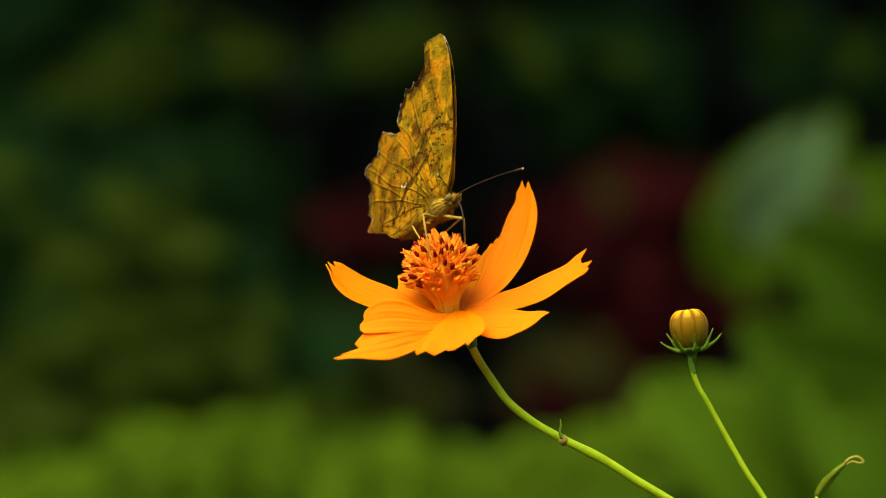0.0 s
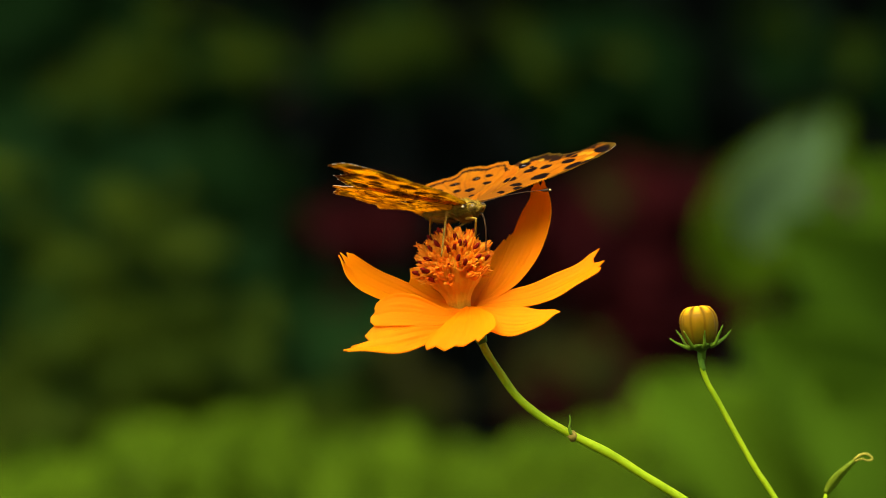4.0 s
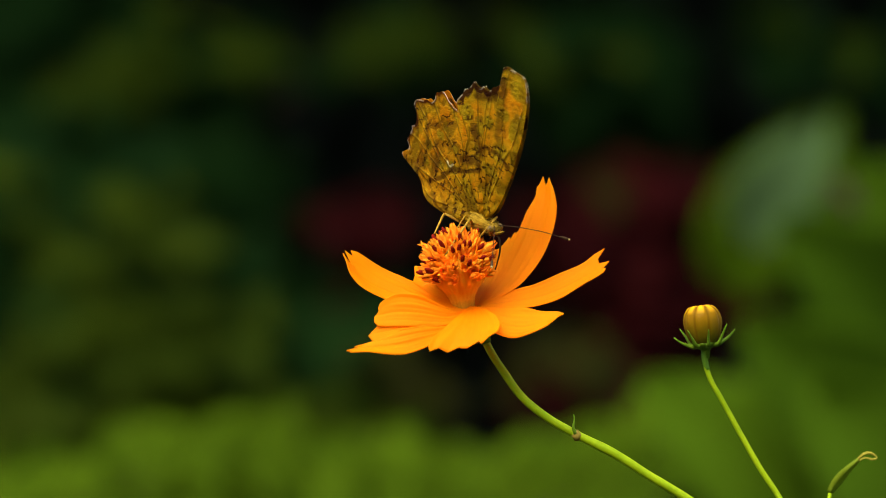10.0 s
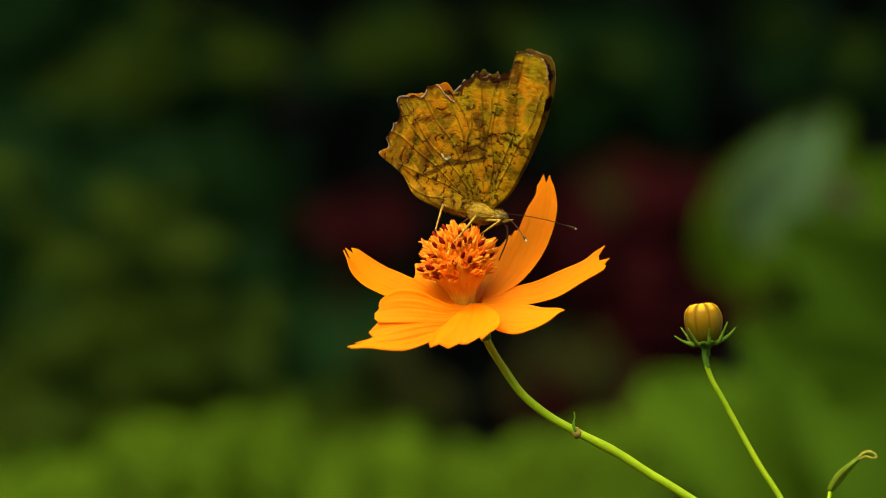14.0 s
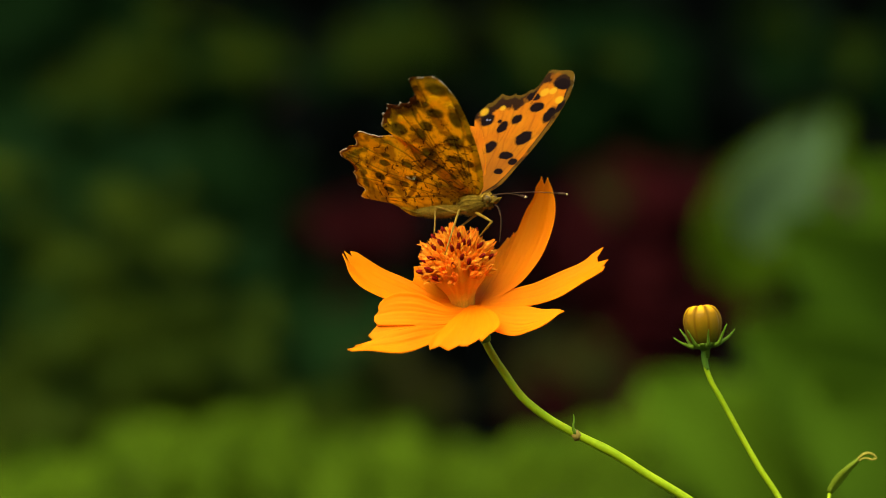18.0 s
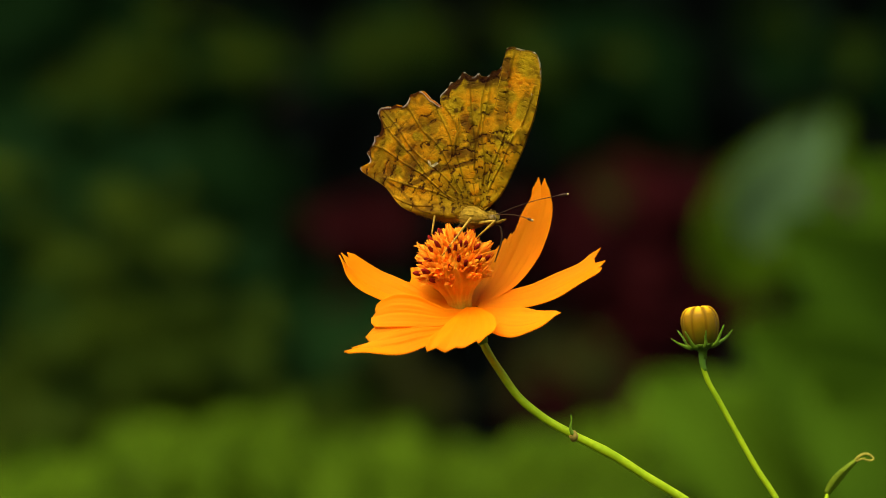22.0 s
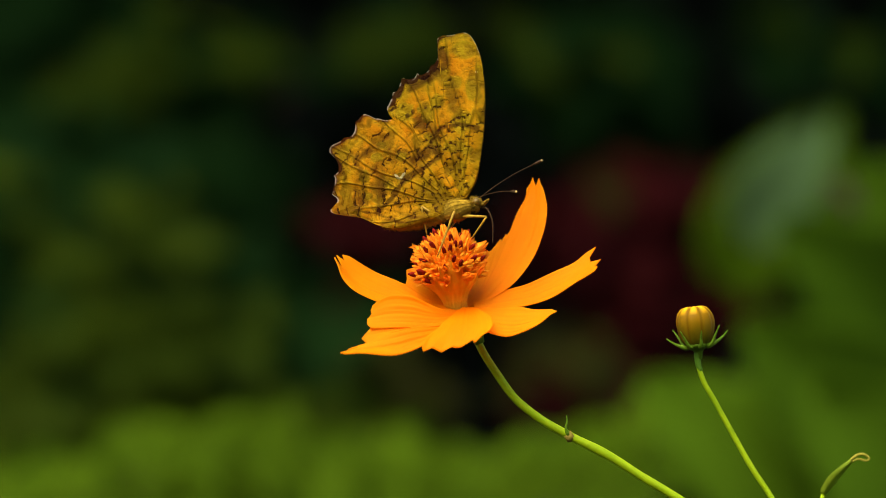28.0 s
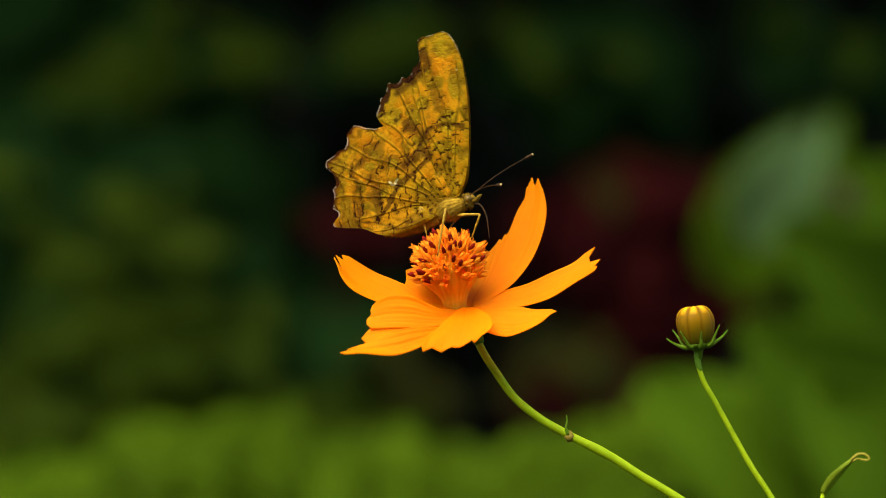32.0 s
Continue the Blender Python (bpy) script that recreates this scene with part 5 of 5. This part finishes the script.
    body_rows = [
        (0.0, flight(2.1, 1.0, 84.5, 54.4, 22.0, -4.0)),
        (0.5, flight(5.0, 3.0, 80.2, 51.6, 16.7, -3.5)),
        (1.0, flight(12.6, 2.6, 78.5, 53.3, 16.8, -1.9)),
        (1.5, flight(13.4, 2.2, 76.1, 53.3, 8.6, 3.7)),
        (2.0, flight(19.5, 1.5, 72.4, 52.7, 8.8, 4.5)),
        (2.5, flight(17.0, 3.5, 92.3, 49.2, 19.7, -3.0)),
        (3.0, flight(39.6, 2.6, 76.3, 53.5, 4.4, 1.0)),
        (3.2, flight(52.7, 0.4, 71.8, 51.0, -0.3, 3.6)),
        (3.3, flight(48.3, -0.1, 68.9, 51.8, -3.5, 4.2)),
        (3.4, flight(42.4, 0.2, 70.7, 51.0, 2.0, 4.6)),
        (3.5, flight(42.4, -1.6, 79.4, 57.3, 3.0, 5.1)),
        (5.5, flight(58.7, -4.5, 76.2, 56.5, -6.8, 6.8)),
        (5.7, flight(56.1, -1.8, 68.5, 51.3, -10.7, 2.4)),
        (5.9, flight(56.7, 0.8, 63.6, 50.5, -10.9, -2.3)),
        (6.0, flight(53.3, 4.2, 61.5, 50.6, -10.9, -4.1)),
        (6.1, flight(58.9, 0.4, 62.4, 48.1, -12.0, -0.3)),
        (6.3, flight(49.6, 1.2, 57.4, 48.7, -11.6, 6.6)),
        (6.5, flight(61.5, 0.7, 62.1, 48.8, -13.7, 11.5)),
        (7.0, flight(62.7, 0.6, 60.2, 48.9, -13.8, 11.6)),
        (7.5, flight(62.7, 0.6, 60.3, 49.0, -13.6, 11.4)),
        (8.0, flight(62.0, 0.6, 59.9, 49.4, -13.7, 10.9)),
        (8.5, flight(69.6, 0.2, 59.1, 47.9, -17.0, 11.8)),
        (9.0, flight(68.2, -0.1, 55.2, 48.1, -21.0, 15.3)),
        (9.5, flight(66.6, 0.2, 53.0, 47.3, -19.3, 14.5)),
        (10.0, flight(74.8, 0.0, 53.0, 47.7, -22.2, 12.5)),
        (10.5, flight(71.7, 0.9, 73.0, 49.2, -7.3, 4.7)),
        (11.0, flight(74.9, 1.7, 76.7, 49.0, -6.6, 2.4)),
        (11.1, flight(73.4, -0.6, 84.8, 49.8, -7.1, 2.1)),
        (11.2, flight(77.2, -0.4, 87.5, 49.7, -2.4, 1.7)),
        (11.3, flight(72.5, -1.5, 93.0, 52.8, -1.8, 1.9)),
        (11.5, flight(68.0, -2.2, 88.9, 57.8, -3.3, 2.2)),
        (11.7, flight(72.3, -3.5, 88.9, 58.5, -2.8, 2.4)),
        (12.0, flight(65.1, -3.3, 92.9, 52.5, 0.7, 2.9)),
        (12.2, flight(73.4, -2.1, 90.9, 49.6, -4.2, 1.8)),
        (12.4, flight(79.1, -1.6, 89.1, 43.8, -5.5, 0.6)),
        (12.6, flight(79.8, 0.4, 76.3, 43.3, -3.8, -0.3)),
        (13.0, flight(77.1, -0.1, 67.8, 43.8, -13.7, -3.2)),
        (13.3, flight(83.0, -2.1, 77.9, 39.7, -15.6, -0.5)),
        (13.5, flight(79.9, -2.3, 83.0, 38.5, -10.5, 1.0)),
        (13.7, flight(78.0, -0.6, 76.2, 35.5, -11.8, 3.3)),
        (14.0, flight(81.5, -0.6, 71.2, 27.8, -17.1, 7.6)),
        (14.2, flight(75.3, 0.4, 62.5, 32.1, -17.5, 11.5)),
        (14.4, flight(76.9, 0.5, 63.3, 31.7, -16.7, 11.8)),
        (16.5, flight(76.1, -0.1, 70.6, 31.4, -9.7, 10.2)),
        (17.0, flight(70.0, 0.3, 79.5, 33.8, -1.9, 6.7)),
        (17.5, flight(65.3, -0.5, 83.5, 35.5, -0.7, 3.0)),
        (17.8, flight(64.5, -2.9, 90.6, 39.3, 3.2, 2.1)),
        (18.0, flight(61.2, -9.6, 91.8, 37.6, 5.0, 1.3)),
        (18.2, flight(64.1, -2.3, 83.3, 36.2, -0.7, 1.6)),
        (18.5, flight(68.3, 0.3, 71.0, 27.4, -6.6, 1.2)),
        (19.0, flight(61.9, 0.5, 85.0, 21.9, 5.2, 1.9)),
        (19.5, flight(66.4, -0.6, 71.7, 22.6, -7.1, 7.9)),
        (20.0, flight(58.7, 0.3, 88.4, 17.2, 7.6, -2.2)),
        (20.5, flight(67.8, -0.4, 72.5, 21.9, -5.7, 6.5)),
        (21.0, flight(50.8, 0.6, 86.9, 14.4, 9.5, -3.6)),
        (21.5, flight(63.2, -0.4, 74.6, 19.0, -1.8, 5.8)),
        (22.0, flight(65.5, 0.2, 66.4, 20.5, -10.3, 6.2)),
        (22.5, flight(73.1, -0.7, 68.5, 21.7, -10.5, 9.5)),
        (23.0, flight(53.0, 0.4, 91.7, 11.2, 12.5, -5.6)),
        (23.5, flight(50.1, 0.1, 93.9, 10.7, 14.2, -5.2)),
        (24.0, flight(42.6, 0.1, 82.5, 10.7, 10.6, -5.2)),
        (24.5, flight(41.8, -0.1, 82.9, 11.0, 11.2, -4.7)),
        (25.0, flight(35.6, -0.2, 79.7, 10.1, 11.7, -4.8)),
        (25.5, flight(37.0, -0.2, 80.0, 10.9, 11.8, -5.0)),
        (27.5, flight(31.1, -0.1, 80.8, 10.9, 12.6, -4.6)),
        (28.0, flight(32.7, 0.0, 82.7, 11.0, 12.9, -4.9)),
        (28.5, flight(33.3, 0.1, 74.8, 15.3, 7.5, -2.9)),
        (29.0, flight(32.5, -0.4, 80.9, 14.4, 13.5, -4.3)),
        (29.5, flight(21.6, -0.1, 88.4, 17.6, 21.2, -4.0)),
        (29.7, flight(29.9, 1.3, 95.1, 16.0, 20.6, -2.1)),
        (29.8, flight(23.5, -1.6, 102.1, 22.2, 22.2, -1.4)),
        (29.9, flight(15.2, -1.5, 101.7, 29.3, 25.5, -0.6)),
        (30.0, flight(18.2, -1.4, 102.0, 29.4, 24.8, 0.2)),
        (30.2, flight(4.5, -0.9, 102.2, 28.9, 22.7, 1.1)),
        (30.4, flight(10.0, -0.9, 99.7, 30.3, 21.6, 1.9)),
        (30.5, flight(13.2, -2.3, 100.8, 29.8, 20.5, 2.8)),
        (30.7, flight(14.6, -0.4, 102.4, 29.8, 20.4, 4.3)),
        (30.9, flight(12.4, -0.8, 89.7, 30.4, 19.5, 6.7)),
        (31.0, flight(13.6, -1.2, 84.7, 33.5, 17.8, 8.0)),
        (31.2, flight(18.8, 0.2, 82.2, 24.4, 13.2, 3.9)),
        (31.3, flight(20.3, 1.5, 78.9, 22.6, 15.9, 1.2)),
        (31.5, flight(11.9, 0.3, 85.3, 23.9, 24.4, -3.4)),
        (31.7, flight(16.0, -0.4, 89.9, 23.8, 26.2, -2.5)),
        (32.0, flight(21.8, -0.1, 84.8, 22.3, 19.5, -1.4)),
    ]
    walk(butterfly, body_rows)
    opening_right = [
        (0.0, -0.7, -1.1, 0.0),
        (0.5, -0.7, -1.9, 0.0),
        (1.0, -0.7, -2.3, 0.0),
        (1.5, -0.7, -1.1, 0.0),
        (2.0, -0.7, -1.5, 0.0),
        (2.5, -0.7, -2.2, 0.0),
        (3.0, -0.7, -0.6, 0.0),
        (3.2, 8.3, 4.3, 0.0),
        (3.3, 16.7, 4.9, 0.0),
        (3.4, 39.2, 3.1, 0.0),
        (3.5, 71.4, -0.5, 0.0),
        (5.5, 64.7, -7.1, 0.0),
        (5.7, 56.6, 1.0, 0.0),
        (5.9, 44.8, -3.1, 0.0),
        (6.0, 38.1, -2.5, 0.0),
        (6.1, 29.7, -0.9, 0.0),
        (6.3, 3.1, -2.6, 0.0),
        (6.5, -0.6, -1.3, 0.0),
        (7.0, -0.6, -1.7, 0.0),
        (7.5, -0.6, -1.6, 0.0),
        (8.0, -0.6, -1.4, 0.0),
        (8.5, -0.6, -2.5, 0.0),
        (9.0, -0.6, -3.2, 0.0),
        (9.5, -0.6, -3.3, 0.0),
        (10.0, -0.6, -3.6, 0.0),
        (10.5, -0.7, -3.7, 0.0),
        (11.0, 6.3, -2.4, 0.0),
        (11.1, 17.7, 0.0, 0.0),
        (11.2, 28.0, 0.4, 0.0),
        (11.3, 47.7, 0.2, 0.0),
        (11.5, 78.6, -11.7, 0.0),
        (11.7, 80.2, -12.1, 0.0),
        (12.0, 73.0, -6.0, 0.0),
        (12.2, 60.5, -2.2, 0.0),
        (12.4, 42.4, -3.8, 0.0),
        (12.6, 28.3, -3.2, 0.0),
        (13.0, 31.0, -2.9, 0.0),
        (13.3, 52.7, -4.5, 0.0),
        (13.5, 53.2, -5.3, 0.0),
        (13.7, 41.5, -7.9, 0.0),
        (14.0, 5.0, -4.5, 0.0),
        (14.2, -0.6, -4.4, 0.0),
        (14.4, -0.6, -2.2, 0.0),
        (16.5, -0.6, -2.4, 0.0),
        (17.0, -0.6, -1.8, 0.0),
        (17.5, 26.6, 0.0, 0.0),
        (17.8, 48.4, 2.5, 0.0),
        (18.0, 46.0, 1.2, 0.0),
        (18.2, 34.6, 1.0, 0.0),
        (18.5, 10.6, -0.3, 0.0),
        (19.0, -0.7, -1.9, 0.0),
        (19.5, -0.6, -2.1, 0.0),
        (20.0, -0.7, -2.1, 0.0),
        (20.5, -0.6, -2.3, 0.0),
        (21.0, -0.7, -2.0, 0.0),
        (21.5, -0.6, -2.1, 0.0),
        (22.0, -0.6, -3.7, 0.0),
        (22.5, -0.6, -2.8, 0.0),
        (23.0, -0.7, -2.0, 0.0),
        (23.5, -0.7, -1.8, 0.0),
        (24.0, -0.7, -2.2, 0.0),
        (24.5, -0.7, -2.2, 0.0),
        (25.0, -0.7, -2.2, 0.0),
        (25.5, -0.7, -2.3, 0.0),
        (27.5, -0.7, -2.3, 0.0),
        (28.0, -0.7, -2.2, 0.0),
        (28.5, -0.7, -2.5, 0.0),
        (29.0, -0.7, -1.7, 0.0),
        (29.5, -0.7, -1.2, 0.0),
        (29.7, 21.2, 0.2, 0.0),
        (29.8, 29.6, 1.9, 0.0),
        (29.9, 45.7, 0.2, 0.0),
        (30.0, 67.9, -2.4, 0.0),
        (30.2, 88.4, -6.3, 0.0),
        (30.4, 86.7, -6.6, 0.0),
        (30.5, 84.4, -8.7, 0.0),
        (30.7, 75.2, -6.8, 0.0),
        (30.9, 54.0, -7.6, 0.0),
        (31.0, 42.2, -2.1, 0.0),
        (31.2, 19.0, -3.8, 0.0),
        (31.3, 6.9, -1.6, 0.0),
        (31.5, -0.7, -0.7, 0.0),
        (31.7, -0.7, -0.5, 0.0),
        (32.0, -0.7, -0.9, 0.0),
    ]
    walk(wings[1, True], [(t, flap(1, opened, sweep, twist)) for t, opened, sweep, twist in opening_right])
    walk(wings[1, False], [(t, flap(1, opened, 0.0, twist)) for t, opened, sweep, twist in opening_right])
    opening_left = [
        (0.0, -0.7, -1.1, 0.0),
        (0.5, -0.7, -1.9, 0.0),
        (1.0, -0.7, -2.3, 0.0),
        (1.5, -0.7, -1.1, 0.0),
        (2.0, -0.7, -1.5, 0.0),
        (2.5, -0.7, -2.2, 0.0),
        (3.0, -0.7, -0.6, 0.0),
        (3.2, -1.4, 4.3, 1.1),
        (3.3, 8.7, 4.9, 2.3),
        (3.4, 37.7, 3.1, 4.1),
        (3.5, 73.5, -0.5, 5.5),
        (5.5, 64.0, -7.1, 7.3),
        (5.7, 39.5, 1.0, 2.2),
        (5.9, 18.9, -3.1, -1.0),
        (6.0, 12.4, -2.5, -2.3),
        (6.1, 2.6, -0.9, -2.3),
        (6.3, 1.2, -2.6, -0.7),
        (6.5, -0.7, -1.3, 0.0),
        (7.0, -0.7, -1.7, 0.0),
        (7.5, -0.7, -1.6, 0.0),
        (8.0, -0.7, -1.4, 0.0),
        (8.5, -0.7, -2.5, 0.0),
        (9.0, -0.6, -3.2, 0.0),
        (9.5, -0.7, -3.3, 0.0),
        (10.0, -0.6, -3.6, 0.0),
        (10.5, -0.7, -3.7, 0.0),
        (11.0, 3.7, -2.4, -0.5),
        (11.1, 7.7, 0.0, -0.5),
        (11.2, 23.0, 0.4, 0.5),
        (11.3, 42.9, 0.2, 3.1),
        (11.5, 75.7, -11.7, 9.9),
        (11.7, 76.0, -12.1, 10.7),
        (12.0, 68.5, -6.0, 8.4),
        (12.2, 54.6, -2.2, 1.3),
        (12.4, 34.4, -3.8, -2.1),
        (12.6, 14.6, -3.2, -3.6),
        (13.0, 13.7, -2.9, -6.2),
        (13.3, 25.9, -4.5, -7.3),
        (13.5, 29.9, -5.3, -7.0),
        (13.7, 22.0, -7.9, -4.8),
        (14.0, -0.9, -4.5, -1.3),
        (14.2, -0.6, -4.4, 0.0),
        (14.4, -0.7, -2.2, 0.0),
        (16.5, -0.7, -2.4, 0.0),
        (17.0, -0.7, -1.8, 0.0),
        (17.5, 24.2, 0.0, -1.3),
        (17.8, 43.1, 2.5, -1.3),
        (18.0, 40.4, 1.2, 4.8),
        (18.2, 29.3, 1.0, -1.4),
        (18.5, 2.1, -0.3, -2.1),
        (19.0, -0.7, -1.9, 0.0),
        (19.5, -0.7, -2.1, 0.0),
        (20.0, -0.7, -2.1, 0.0),
        (20.5, -0.7, -2.3, 0.0),
        (21.0, -0.7, -2.0, 0.0),
        (21.5, -0.7, -2.1, 0.0),
        (22.0, -0.7, -3.7, 0.0),
        (22.5, -0.7, -2.8, 0.0),
        (23.0, -0.7, -2.0, 0.0),
        (23.5, -0.7, -1.8, 0.0),
        (24.0, -0.7, -2.2, 0.0),
        (24.5, -0.7, -2.2, 0.0),
        (25.0, -0.7, -2.2, 0.0),
        (25.5, -0.7, -2.3, 0.0),
        (27.5, -0.7, -2.3, 0.0),
        (28.0, -0.7, -2.2, 0.0),
        (28.5, -0.7, -2.5, 0.0),
        (29.0, -0.7, -1.7, 0.0),
        (29.5, -0.7, -1.2, 0.0),
        (29.7, 19.9, 0.2, -0.4),
        (29.8, 31.1, 1.9, 2.6),
        (29.9, 51.2, 0.2, 5.5),
        (30.0, 71.7, -1.2, 7.4),
        (30.2, 93.4, -6.3, 6.3),
        (30.4, 90.6, -6.6, 5.3),
        (30.5, 89.6, -8.7, 5.5),
        (30.7, 83.5, -6.8, 6.0),
        (30.9, 63.6, -6.6, 6.8),
        (31.0, 48.2, -7.3, 7.1),
        (31.2, 18.1, -3.8, 2.5),
        (31.3, 10.9, -1.6, 0.7),
        (31.5, -0.7, -0.7, 0.0),
        (31.7, -0.7, -0.5, 0.0),
        (32.0, -0.7, -0.9, 0.0),
    ]
    walk(wings[-1, True], [(t, flap(-1, opened, sweep, twist)) for t, opened, sweep, twist in opening_left])
    walk(wings[-1, False], [(t, flap(-1, opened, 0.0, twist)) for t, opened, sweep, twist in opening_left])
    far_antenna = [(0.0, 6, 38), (2.0, 5, 38), (2.5, 17, 41), (3.0, 10, 38), (5.5, 2, 47), (6.0, 1, 47), (6.5, 0, 35), (7.0, -2, 32), (9.0, -3, 36), (10.5, 4, 36), (11.0, 9, 35), (12.0, -2, 52), (13.0, 2, 42), (14.0, -3, 37), (14.4, -4, 36), (16.5, 0, 35), (17.0, 1, 34), (18.0, -4, 38), (18.5, 10, 30), (19.0, 22, 23), (21.0, 21, 14), (21.5, 21, 20), (22.0, 23, 25), (22.5, 23, 23), (23.0, 22, 10), (28.0, 19, 8), (29.5, 22, 16), (30.0, 22, 25), (30.4, 24, 25), (31.0, 10, 22), (31.5, 16, 20), (32.0, 16, 20)]
    near_antenna = [(0.0, -4, 45), (3.0, 0, 45), (6.0, -6, 40), (9.0, -10, 45), (12.0, -6, 29), (13.0, -6, 40), (17.0, 6, 42), (18.0, -6, 25), (19.0, 4, 42), (21.0, 2, 44), (22.0, 7, 40), (23.0, 2, 42), (28.0, -8, 48), (29.5, 0, 40), (30.4, 6, 24), (31.0, -6, 40), (31.5, -8, 43), (32.0, -8, 43)]
    for antenna, side, table in ((antennae[0], -1, near_antenna), (antennae[1], 1, far_antenna)):
        walk(antenna, [(t, feel(side, raised, spread)) for t, raised, spread in table])
    # the feet keep their hold on the flower while the body shifts
    rest = sway(0, 0, 0).inverted()
    for (femur, tibia), (hip, foot, a, b, outward) in zip(legs, LEGS):
        upper, lower = [], []
        for t, m in body_rows:
            held = m.inverted() @ (blend(plant_rows, t) @ rest @ flat(*foot))
            f, s = bend(Vector(hip) * U, held, a * U, b * U, Vector(outward))
            upper.append((t, f))
            lower.append((t, s))
        walk(femur, upper)
        walk(tibia, lower)


motions()
